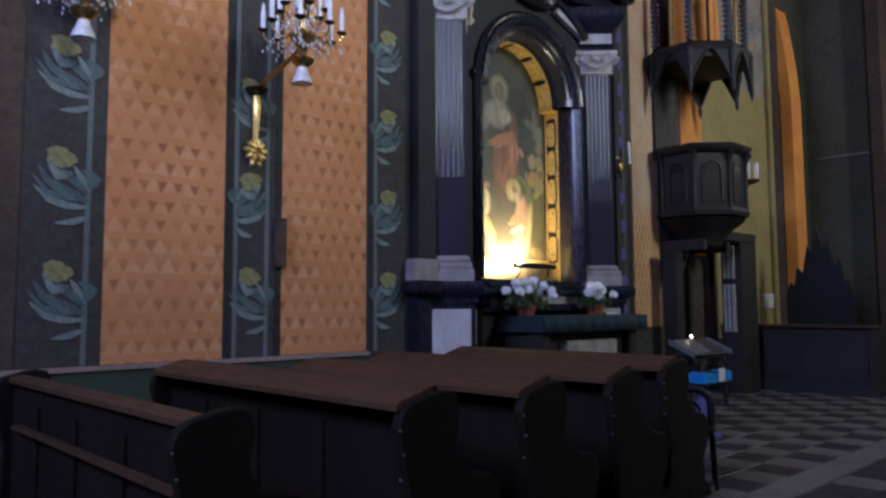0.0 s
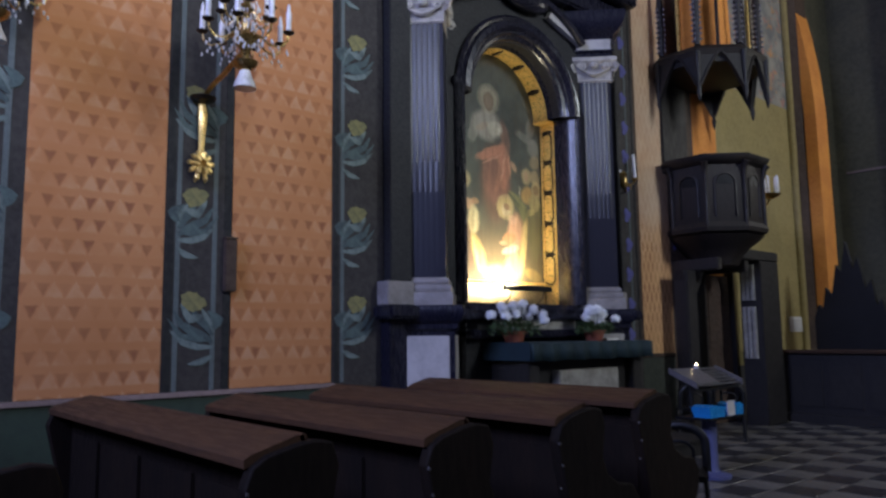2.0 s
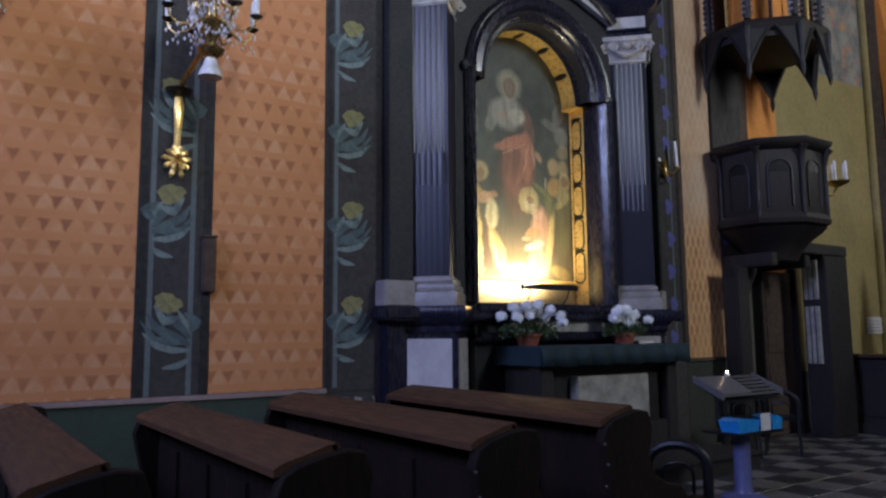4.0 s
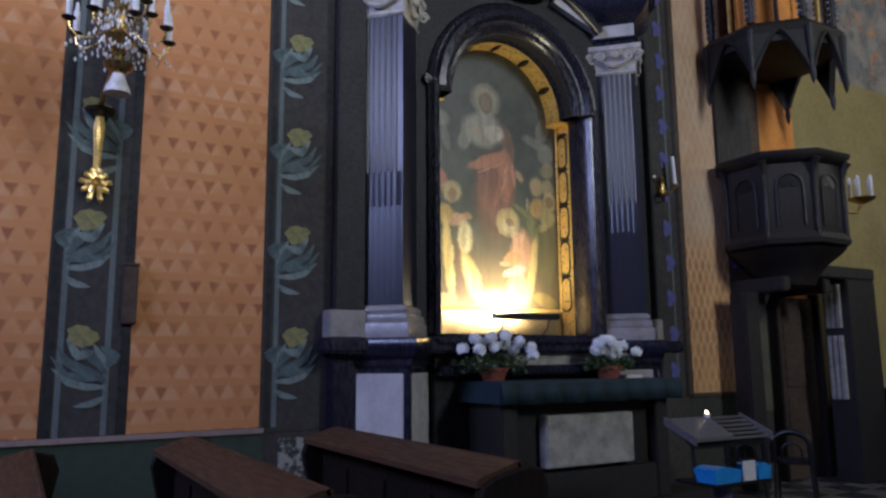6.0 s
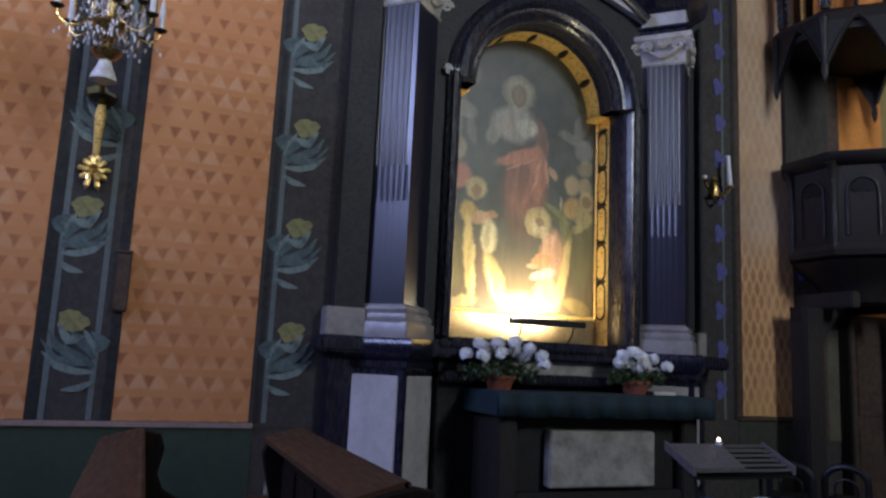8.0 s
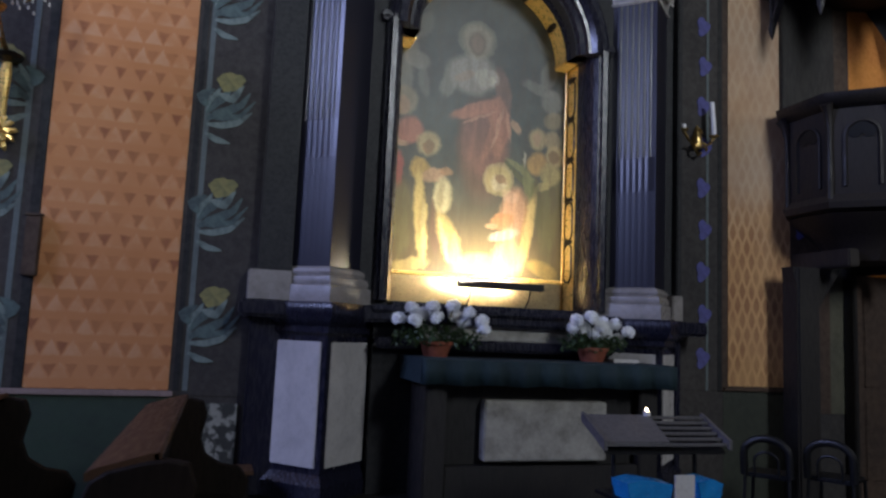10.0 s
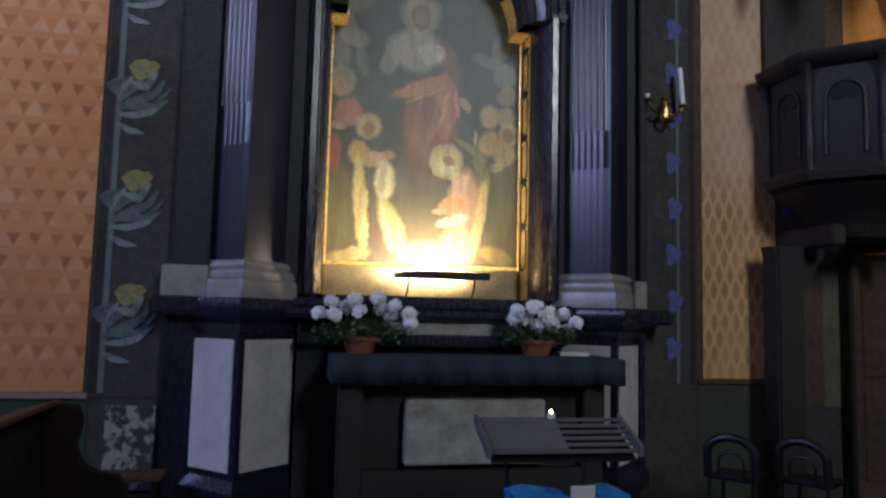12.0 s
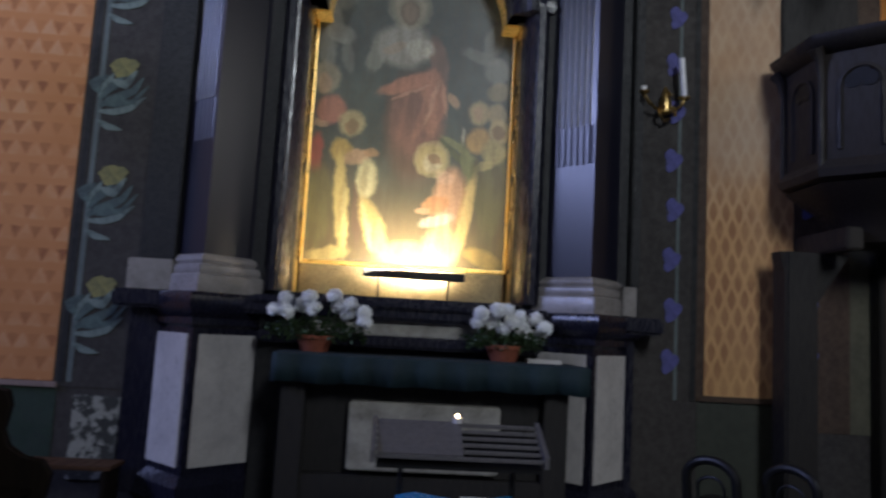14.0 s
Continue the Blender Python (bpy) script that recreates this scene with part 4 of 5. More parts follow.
# ---- flowers on the altar ----
def petal_ball():
    bm = bmesh.new()
    bmesh.ops.create_icosphere(bm, subdivisions=2, radius=0.045)
    rng = random.Random(4)
    for k in range(70):
        z = 1 - 1.75 * (k + 0.5) / 70
        a = k * 2.39996
        d = Vector((math.sqrt(max(0, 1 - z * z)) * math.cos(a), math.sqrt(max(0, 1 - z * z)) * math.sin(a), z))
        r = 0.060 + 0.012 * rng.random()
        side = d.orthogonal().normalized()
        up = d.cross(side)
        p = d * r
        w = 0.013
        v = [bm.verts.new(q) for q in (d * 0.03 - side * w * 0.6, d * 0.03 + side * w * 0.6, p * 0.85 + side * w, p + up * 0.012, p * 0.85 - side * w)]
        bm.faces.new(v)
    return bm


def pot_plant(at, heads, seed, label):
    plant = thing("chrysanthemum_pot", label, "potted plant", at, group="pots on the altar")
    part("pot", turned([(0.10, 0), (0.135, 0.10), (0.145, 0.10), (0.15, 0.13), (0.13, 0.13), (0.12, 0.10), (0.02, 0.10)], 28), CLAY, plant, "terracotta pot")
    rng = random.Random(seed)
    first, bm_leaf, bm_stem = None, bmesh.new(), bmesh.new()
    for y, z in heads:
        x = rng.uniform(-0.08, 0.14)
        m = pose(x, y, z, rng.uniform(-30, 30), rng.uniform(-10, 40), rng.uniform(0, 360)) @ Matrix.Diagonal((1.02, 1.02, 0.95, 1))
        if first is None:
            first = part("flower_head", petal_ball(), PETAL, plant, "white round flower head", soft=False)
            first.matrix_basis = m
        else:
            again(first, "flower_head", plant, m)
        tube([(x * 0.2, y * 0.2, 0.1), (x * 0.7, y * 0.6, z * 0.55), (x, y, z - 0.03)], 0.004, 5, bm_stem)
    wide = max(abs(y) for y, z in heads)
    for k in range(520):
        a, r = rng.uniform(0, math.tau), math.sqrt(rng.random())
        p = Vector((0.17 * r * math.cos(a), (wide + 0.02) * r * math.sin(a), 0.10 + 0.17 * rng.random() * (1.15 - 0.5 * r)))
        d = Vector((rng.gauss(0, 1), rng.gauss(0, 1), rng.gauss(0.1, 0.6))).normalized()
        s = d.orthogonal().normalized()
        q, w = rng.uniform(0.03, 0.055), rng.uniform(0.010, 0.018)
        v = [bm_leaf.verts.new(c) for c in (p, p + d * q * 0.5 + s * w, p + d * q + Vector((0, 0, -0.008)), p + d * q * 0.5 - s * w)]
        bm_leaf.faces.new(v)
    part("stems", bm_stem, LEAF, plant)
    tagged(part("foliage", bm_leaf, LEAF, plant, "dense dark green leaves", soft=False), kind="stuff")
    return plant


TOP = 1.386
pot_plant((-5.82, 7.24, TOP), [(-0.33, 0.31), (-0.24, 0.40), (-0.12, 0.36), (-0.22, 0.30), (-0.06, 0.42), (-0.02, 0.33), (0.16, 0.36), (0.26, 0.38), (0.24, 0.30), (0.37, 0.32), (0.38, 0.25), (0.13, 0.44)], 3, "white pompon chrysanthemums in a terracotta pot on the altar")
pot_plant((-5.82, 8.72, TOP), [(-0.22, 0.30), (-0.20, 0.37), (-0.08, 0.40), (-0.10, 0.30), (0.03, 0.41), (0.04, 0.32), (-0.02, 0.25), (0.12, 0.36), (0.14, 0.27), (0.25, 0.35), (0.30, 0.28), (0.28, 0.21), (0.20, 0.22)], 5, "white pompon chrysanthemums in a red clay pot on the altar")
booklet = thing("paper_card", "small white card lying on the altar cloth", "card", (-5.85, 9.04, TOP))
part("sheet", box(-0.09, 0.09, -0.13, 0.13, 0, 0.035, 0.004), PAPER, booklet)


# ---- wall chandeliers ----
def wall_bracket(c):
    bracket = part("bracket", tube([(0.03, 0, 3.04), (0.05, 0, 3.3), (0.06, 0, 3.5), (0.04, 0, 3.62)], [0.022, 0.032, 0.045, 0.03], 10), GILT, c, "gilded wall bracket")
    # a cluster of curled gilt leaves that fan out and end in a point
    for r, count, lift in ((0.125, 10, 0.03), (0.08, 7, 0.065)):
        for k in range(count):
            a = 2 * math.pi * (k + 0.5) / count - math.pi / 2
            reach = r * (1.25 if math.sin(a) < -0.6 else 0.85 if math.sin(a) > 0.5 else 1.0)
            c2, s2 = math.cos(a), math.sin(a)
            bm = tube([(0.03, 0.02 * c2, 3.05 + 0.02 * s2), (0.03 + lift, 0.55 * reach * c2, 3.05 + 0.6 * reach * s2), (0.03 + lift * 0.9, 0.85 * reach * c2, 3.05 + 0.95 * reach * s2), (0.02 + lift * 0.3, reach * c2, 3.05 + 1.15 * reach * s2)], [0.010, 0.019, 0.024, 0.004], 6)
            part("gilt_leaf", bm, GILT, bracket)
    part("rosette", turned([(0.015, 3.60), (0.10, 3.63), (0.12, 3.66), (0.06, 3.69), (0.02, 3.70)], 14, 0, (0.06, 0)), BRONZE, c)
    arm = [(0.06, 0, 3.66), (0.25, 0.0, 3.72), (0.45, 0.02, 3.78), (0.66, 0.04, 3.86), (0.80, 0.05, 3.92)]
    part("main_arm", tube(arm, 0.022, 8), BRASS, c)


def wall_chandelier(at, hung=False):
    if hung:
        c = thing("hanging_chandelier", "brass and crystal chandelier with white candles hung on a rod", "chandelier", at)
        part("rod", tube([(0.80, 0.05, 4.6), (0.80, 0.05, 11.2)], 0.012, 6), BRONZE, c)
    else:
        c = thing("wall_chandelier", "gilded wall bracket carrying a crystal chandelier with white candles", "chandelier", at)
        wall_bracket(c)
    cx, cy = 0.80, 0.05
    rng = random.Random(2)
    part("glass_bell", turned([(0.095, 3.56), (0.088, 3.60), (0.06, 3.66), (0.045, 3.71), (0.02, 3.73)], 18, 0, (cx, cy)), CRYSTAL, c, "white glass bell under the chandelier")
    part("stem", turned([(0.02, 3.70), (0.09, 3.75), (0.11, 3.79), (0.03, 3.82), (0.05, 3.90), (0.10, 3.96), (0.12, 4.00), (0.04, 4.06), (0.035, 4.20), (0.07, 4.26), (0.03, 4.32), (0.03, 4.55), (0.06, 4.60), (0.02, 4.70)], 16, 0, (cx, cy)), BRASS, c)
    candle_bm = turned([(0.022, 0), (0.023, 0.17), (0.014, 0.175), (0.017, 0.20), (0.011, 0.23), (0.002, 0.25)], 10)
    candle = None
    drops = bmesh.new()
    for tier, (count, reach, z) in enumerate(((8, 0.36, 4.06), (6, 0.22, 4.26))):
        for k in range(count):
            a = math.tau * (k + 0.5 * tier + 0.2) / count
            d = Vector((math.cos(a), math.sin(a), 0))
            base = Vector((cx, cy, z - 0.08))
            line = [base + d * (reach * f) + Vector((0, 0, h)) for f, h in ((0.08, 0.0), (0.3, 0.05), (0.55, -0.03), (0.8, -0.05), (0.97, 0.0), (1.0, 0.07))]
            branch = part("branch", tube(line, 0.009, 6), BRASS, c)
            e = base + d * reach
            part("drip_pan", turned([(0.012, z - 0.03), (0.045, z - 0.01), (0.05, z), (0.014, z + 0.005)], 12, 0, (e.x, e.y)), BRONZE, branch)
            m = Matrix.Translation((e.x, e.y, z + 0.005))
            if candle is None:
                candle = part("candle", candle_bm, WAX, c, "white candle sleeve with a bulb")
                candle.matrix_basis = m
            else:
                again(candle, "candle", c, m)
            for i in range(9):
                q = base + d * (reach * (0.25 + 0.75 * i / 8)) + Vector((rng.uniform(-0.02, 0.02), rng.uniform(-0.02, 0.02), -0.06 - 0.03 * (i % 3)))
                bmesh.ops.create_icosphere(drops, subdivisions=1, radius=1, matrix=Matrix.Translation(q) @ Matrix.Diagonal((0.010, 0.010, 0.020, 1)))
    for k in range(90):
        a, h = k * 2.4, rng.random()
        r = 0.06 + 0.13 * (1 - abs(2 * h - 0.8))
        q = Vector((cx + r * math.cos(a), cy + r * math.sin(a), 3.84 + 0.6 * h))
        bmesh.ops.create_icosphere(drops, subdivisions=1, radius=1, matrix=Matrix.Translation(q) @ Matrix.Diagonal((0.010, 0.010, 0.022, 1)))
    tagged(part("crystal_fringe", drops, CRYSTAL, c, "hanging crystal drops", soft=False), kind="stuff")
    return c


wall_chandelier((WX + 0.01, 3.67, 0))
wall_chandelier((-6.75, 1.90, 0.10), True)

# a brown box on the wall beside the band
wall_box = thing("wall_box", "narrow brown wooden box fixed on the wall", "box", (WX, 3.98, 1.90))
part("body", box(-0.002, 0.07, -0.055, 0.055, 0, 0.48, 0.01), UMBER, wall_box)
part("lid", box(0.0, 0.08, -0.062, 0.062, 0.48, 0.50, 0.004), UMBER, wall_box)

# small bracket with candles beside the altar
sconce = thing("candle_sconce", "small brass wall sconce with white candles beside the altar", "sconce", (WX, 10.15, 3.63))
part("plate", turned([(0.0, 0.0), (0.05, 0.02), (0.06, 0.10), (0.03, 0.20), (0.01, 0.26)], 10, 0, (0.03, 0)), BRASS, sconce)
part("leaf_scroll", tube([(0.05, 0.03, -0.04), (0.09, -0.03, -0.07), (0.11, -0.08, -0.02), (0.09, -0.07, 0.05), (0.06, 0.0, 0.08), (0.08, 0.07, 0.05), (0.11, 0.06, -0.02)], 0.014, 7), BRASS, sconce)
part("leaf_scroll", tube([(0.04, -0.02, 0.10), (0.08, -0.05, 0.16), (0.07, 0.0, 0.22), (0.05, 0.05, 0.18)], 0.011, 7), BRASS, sconce)
for s, reach, lift, tall in ((-1, 0.24, 0.15, 0.05), (1, 0.13, 0.12, 0.36)):
    br = part("branch", tube([(0.04, 0, 0.02), (0.09, s * reach * 0.35, 0.02), (0.13, s * reach * 0.75, lift * 0.5), (0.14, s * reach, lift)], 0.014, 7), BRASS, sconce)
    part("drip_pan", turned([(0.012, lift - 0.01), (0.045, lift + 0.005), (0.05, lift + 0.02), (0.015, lift + 0.02)], 12, 0, (0.14, s * reach)), BRASS, br)
    part("candle", tube([(0.14, s * reach, lift + 0.015), (0.14, s * reach - (0.03 if s > 0 else 0), lift + 0.015 + tall)], 0.026, 12), WAX, sconce, "white candle")


# ---- pulpit ----
def ring(r, k, n=8, turn=22.5):
    a = radians(turn + 360 * k / n)
    return r * math.cos(a), r * math.sin(a)


CX, CY = -5.82, 11.85
pulpit = thing("pulpit", "dark oak octagonal pulpit with arched panels on wall bearers", "pulpit", (CX, CY, 0))
EIGHT = radians(22.5)
part("body", turned([(0.70, 3.02), (0.74, 3.10), (0.74, 4.0), (0.70, 4.02)], 8, EIGHT), PULPITWOOD, pulpit)
part("rim", turned([(0.72, 3.98), (0.80, 4.02), (0.86, 4.08), (0.87, 4.13), (0.80, 4.15)], 8, EIGHT), PULPITWOOD, pulpit)
part("foot_moulding", turned([(0.60, 2.90), (0.78, 2.98), (0.80, 3.04), (0.75, 3.12)], 8, EIGHT), PULPITWOOD, pulpit)
part("corbel", turned([(0.34, 2.50), (0.40, 2.62), (0.52, 2.76), (0.66, 2.86), (0.74, 2.94)], 8, EIGHT), PULPITWOOD, pulpit)
for k in range(8):
    x, y = ring(0.75, k)
    part("corner_post", tube([(x, y, 3.06), (x, y, 3.8), (x * 1.03, y * 1.03, 3.95), (x * 1.09, y * 1.09, 4.03)], [0.03, 0.03, 0.045, 0.06], 8), PULPITWOOD, pulpit)
    a = 45 * (k + 1)
    face = 0.74 * math.cos(EIGHT)
    o = part("panel_frame", arch_band([(0.17, 0.0), (0.17, 0.018), (0.145, 0.024), (0.13, 0.0)], 0.50, 0.0, 12), PULPITWOOD, pulpit, "raised arched panel frame")
    o.matrix_basis = pose(0, 0, 3.2, 0, 0, a) @ pose(face, 0, 0)
    for dy, dz in ((-0.06, 0.0), (0.06, 0.0), (0.0, 0.075)):
        o = part("trefoil_lobe", prism(blob(16, 0.062, 0.062, dy, dz), 0, 0.0, 0.007), IRON, pulpit, "black pierced trefoil lobe")
        o.matrix_basis = pose(0, 0, 3.74, 0, 0, a) @ pose(face + 0.002 * (1 + dy * 10), 0, 0)
for y in (-0.42, 0.40):
    part("bearer", box(-0.49, 0.30, y - 0.07, y + 0.07, 2.42, 2.60, 0.015), PULPITWOOD, pulpit)

canopy = thing("pulpit_canopy", "dark carved gothic sounding board with pointed hanging cusps", "canopy", (CX, CY, 0))
part("board", turned([(0.74, 5.62), (0.90, 5.66), (0.94, 5.74), (0.86, 5.82), (0.70, 5.86)], 8, EIGHT), PULPITWOOD, canopy)
crockets = bmesh.new()
part("ceiling_board", turned([(0.5, 5.50), (0.86, 5.56), (0.86, 5.64)], 8, EIGHT), DARKWOOD, canopy)
for k in range(8):
    a, b = Vector((*ring(0.90, k), 0)), Vector((*ring(0.90, k + 1), 0))
    d = b - a
    n2 = Vector((d.y, -d.x, 0)).normalized()
    # a pointed arch cut in each side leaves a hanging point at every corner
    bm = bmesh.new()
    lower = [(0, 5.08)] + [(f, 5.08 + 0.60 * (1 - abs(2 * f - 1) ** 1.35)) for f in [0.04 + 0.92 * i / 14 for i in range(15)]] + [(1, 5.08)]
    outs, ins = [], []
    for f, z in lower:
        p = a + d * f
        outs.append((bm.verts.new((p.x, p.y, z)), bm.verts.new((p.x, p.y, 5.72))))
        q = p - Vector((p.x, p.y, 0)).normalized() * 0.05
        ins.append((bm.verts.new((q.x, q.y, z)), bm.verts.new((q.x, q.y, 5.72))))
    for i in range(len(outs) - 1):
        bm.faces.new((outs[i][0], outs[i + 1][0], outs[i + 1][1], outs[i][1]))
        bm.faces.new((ins[i][0], ins[i][1], ins[i + 1][1], ins[i + 1][0]))
        bm.faces.new((outs[i][0], ins[i][0], ins[i + 1][0], outs[i + 1][0]))
    part("cusped_side", bm, DARKWOOD, canopy)
    part("pendant", turned([(0.005, 4.93), (0.025, 4.99), (0.04, 5.06), (0.025, 5.2), (0.05, 5.7), (0.02, 5.72)], 8, 0, (a.x, a.y)), DARKWOOD, canopy)
    part("pinnacle", turned([(0.05, 5.84), (0.055, 6.6), (0.07, 6.62), (0.005, 7.1)], 8, 0, (a.x * 0.9, a.y * 0.9)), PULPITWOOD, canopy)
    for i in range(9):
        for turn in (0, 90, 180, 270):
            x, y = 0.07 * math.cos(radians(turn)), 0.07 * math.sin(radians(turn))
            bmesh.ops.create_icosphere(crockets, subdivisions=1, radius=0.022, matrix=Matrix.Translation((a.x * 0.9 + x, a.y * 0.9 + y, 5.92 + 0.085 * i)))
    rib = [a + d * f + Vector((0, 0, z + 0.03)) + n2 * 0.012 for f, z in lower[1:-1]]
    part("arch_rib", tube(rib, 0.016, 6), PULPITWOOD, canopy, "raised rib of the arch")
    # open tracery with a gilded inner slat
    m = (a + d * 0.5) * 0.9
    part("tracery", prism([(m.x - 0.02, m.y - 0.02), (m.x + 0.02, m.y - 0.02), (m.x + 0.02, m.y + 0.02), (m.x - 0.02, m.y + 0.02)], 2, 5.84, 6.9), GILT if k % 2 else PULPITWOOD, canopy)
tagged(part("crocket_band", crockets, STEEL, canopy, "small pale carved crockets", soft=False), kind="stuff")
part("spire", turned([(0.42, 5.84), (0.40, 6.8), (0.30, 7.2), (0.04, 9.2)], 8, EIGHT), ORANGE_PLAIN, canopy, "painted core of the canopy")
part("back_panel", box(-0.50, -0.44, -0.62, 0.10, 4.0, 5.7, 0.01), DARKWOOD, canopy)

# pulpit stair front on the wall, with a slatted panel and a door
stair = thing("pulpit_stair_screen", "dark wooden screen and door below the pulpit", "wooden screen", (0, 0, 0))
part("post", box(-6.10, -5.86, 11.05, 11.33, 0, 2.42, 0.02), DARKWOOD, stair)
part("brace", prism([(11.10, 2.0), (11.34, 2.0), (11.62, 2.42), (11.02, 2.42)], 0, -6.06, -5.90), DARKWOOD, stair)
part("beam", box(-5.86, -5.5, 11.75, 13.3, 2.62, 2.78, 0.015), DARKWOOD, stair)
door_leaf = part("door", box(-6.30, -6.22, 12.12, 12.98, 0, 2.42, 0.01), UMBER, stair, "dark brown panelled door")
for z0, z1 in ((0.2, 1.05), (1.2, 2.25)):
    part("door_panel", box(-6.225, -6.205, 12.24, 12.86, z0, z1, 0.012), UMBER, door_leaf)
for y in (12.06, 12.98):
    part("door_post", box(-6.30, -6.16, y, y + 0.06, 0, 2.48, 0.01), DARKWOOD, stair)
cab = thing("slatted_cabinet", "black wooden cabinet with pale upright slats by the pulpit", "cabinet", (0, 0, 0))
part("body", box(-5.86, -5.5, 12.64, 13.28, 0, 2.615, 0.015), DARKWOOD, cab)
for k in range(3):
    for z0, z1 in ((1.05, 1.88), (1.98, 2.56)):
        part("slat", box(-5.81 + 0.075 * k, -5.755 + 0.075 * k, 12.60, 12.645, z0, z1, 0.004), MARBLE_DIM, cab, "pale slat")
notice = thing("notice", "white notice card on the dark painted wall", "notice", (WX + 0.002, 15.68, 1.47))
part("card", box(0, 0.015, -0.32, 0.32, 0, 0.29, 0.003), PAPER, notice)
for k in range(4):
    part("text_bar", box(0.015, 0.017, -0.24, 0.20 - 0.07 * (k % 2), 0.05 + 0.055 * k, 0.056 + 0.055 * k), IRON, notice)

# brass branch of candles by the pulpit
branch = thing("candle_branch", "brass branched candle holder on the pulpit side", "candelabrum", (CX + 0.25, CY + 1.45, 3.60))
part("arm", tube([(-0.12, -0.90, 0.02), (-0.08, -0.5, -0.05), (-0.02, -0.1, -0.02), (0, 0, 0.12)], 0.02, 8), BRASS, branch)
part("dish", turned([(0.03, 0.10), (0.16, 0.16), (0.18, 0.19), (0.04, 0.18)], 16), BRASS, branch)
for k in range(5):
    x, y = 0.14 * math.cos(k * 1.2566), 0.14 * math.sin(k * 1.2566)
    part("candle", turned([(0.022, 0.18), (0.022, 0.47), (0.005, 0.50)], 10, 0, (x, y)), WAX, branch, "white candle")


# ---- pews ----
def pew(x_end, x_wall, label, wide=True):
    """Facing +y: book board on top of the back, panelled back, seat and shaped ends; its origin is at the board's near edge."""
    p = thing("pew", label, "pew", (0, 0, 0), group="rows of pews")
    prof = [(0.0, 1.005), (0.0, 1.035), (0.03, 1.052), (0.22, 1.105), (0.245, 1.102), (0.25, 1.08), (0.22, 1.07), (0.03, 1.01)]
    if not wide:
        prof = [(0.10, 1.0), (0.10, 1.03), (0.115, 1.045), (0.21, 1.05), (0.225, 1.04), (0.225, 1.015), (0.20, 1.0)]
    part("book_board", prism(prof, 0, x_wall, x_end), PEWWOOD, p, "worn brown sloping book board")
    if wide:
        part("board_edge", tube([(x_wall, 0.245, 1.094), (x_end, 0.245, 1.094)], 0.016, 8), PEWWOOD, p)
    part("back", box(x_wall, x_end - 0.02, 0.14, 0.18, 0.12, 1.03), PEWSHADE, p)
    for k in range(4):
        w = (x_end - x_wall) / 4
        part("back_panel", box(x_wall + k * w + 0.07, x_wall + (k + 1) * w - 0.07, 0.125, 0.142, 0.28, 0.88, 0.008), PEWSHADE, p)
    part("seat", box(x_wall, x_end - 0.02, 0.18, 0.58, 0.43, 0.47, 0.012), PEWSHADE, p)
    part("kneeler", box(x_wall, x_end - 0.1, -0.16, 0.02, 0.12, 0.16, 0.012), PEWSHADE, p)
    curve = [(-0.05, 0.0), (-0.05, 0.10), (0.06, 0.16), (0.09, 0.50), (0.02, 0.80), (-0.01, 0.93), (0.02, 1.01), (0.08, 1.045), (0.2, 1.075), (0.28, 1.085), (0.36, 1.07), (0.39, 0.98), (0.36, 0.82), (0.40, 0.72), (0.50, 0.66), (0.62, 0.64), (0.68, 0.56), (0.66, 0.42), (0.58, 0.30), (0.60, 0.12), (0.68, 0.08), (0.68, 0.0)]
    for x in (x_end, x_wall):
        e = part("end_panel", prism(curve, 0, x - 0.035, x + 0.03), PEWSHADE, p, "dark shaped pew end")
        bmesh_fix = e.modifiers.new("edge", "BEVEL")
        bmesh_fix.width, bmesh_fix.segments = 0.01, 2
    # worn studs on the aisle end
    for k in range(3):
        part("stud", tube([(x_end + 0.028, 0.0 + 0.02 * (k % 2), 0.92 - 0.11 * k), (x_end + 0.037, 0.0 + 0.02 * (k % 2), 0.92 - 0.11 * k)], 0.007, 8), STEEL, p, "worn steel stud")
    return p


for y, x_end, x_wall in ((2.28, -2.42, -5.22), (3.07, -2.36, -4.62), (4.00, -2.44, -4.88), (5.04, -2.68, -5.0)):
    pew(x_end, x_wall, "dark brown wooden pew with a wide sloping book board").matrix_basis = pose(0, y, 0)
last = pew(-2.85, -5.9, "dark brown wooden pew with narrow top rail, last of the row", False)
last.matrix_basis = pose(0, 1.40, -0.04)
part("hymn_rail", box(-5.6, -2.95, 0.06, 0.125, 0.70, 0.73, 0.008), PEWWOOD, last, "worn brown book rail")


# ---- votive stand ----
stand = thing("votive_stand", "steel votive candle rack with stepped bars and blue glasses", "votive stand", (-4.0, 8.22, 0))
back, front, zb, zf = -0.12, 0.13, 1.09, 0.95
for k in range(6):
    f = k / 5
    part("rack_bar", box(back + (front - back) * f - 0.014, back + (front - back) * f + 0.014, -0.44, 0.44, zb + (zf - zb) * f - 0.010, zb + (zf - zb) * f + 0.010, 0.004), STEEL, stand, "dull steel bar")
for y in (-0.45, 0.45):
    part("side_rail", prism([(back - 0.03, zb - 0.03), (back - 0.03, zb + 0.03), (front + 0.03, zf + 0.03), (front + 0.03, zf - 0.03)], 1, y - 0.012, y + 0.012), STEEL, stand)
part("pan", prism([(back, zb - 0.06), (back, zb - 0.045), (front, zf - 0.045), (front, zf - 0.06)], 1, -0.43, 0.43), IRON, stand)
part("plate", prism([(back, zb + 0.012), (back, zb + 0.018), (front, zf + 0.018), (front, zf + 0.012)], 1, -0.43, 0.02), STEEL, stand, "plain steel plate over the bars")
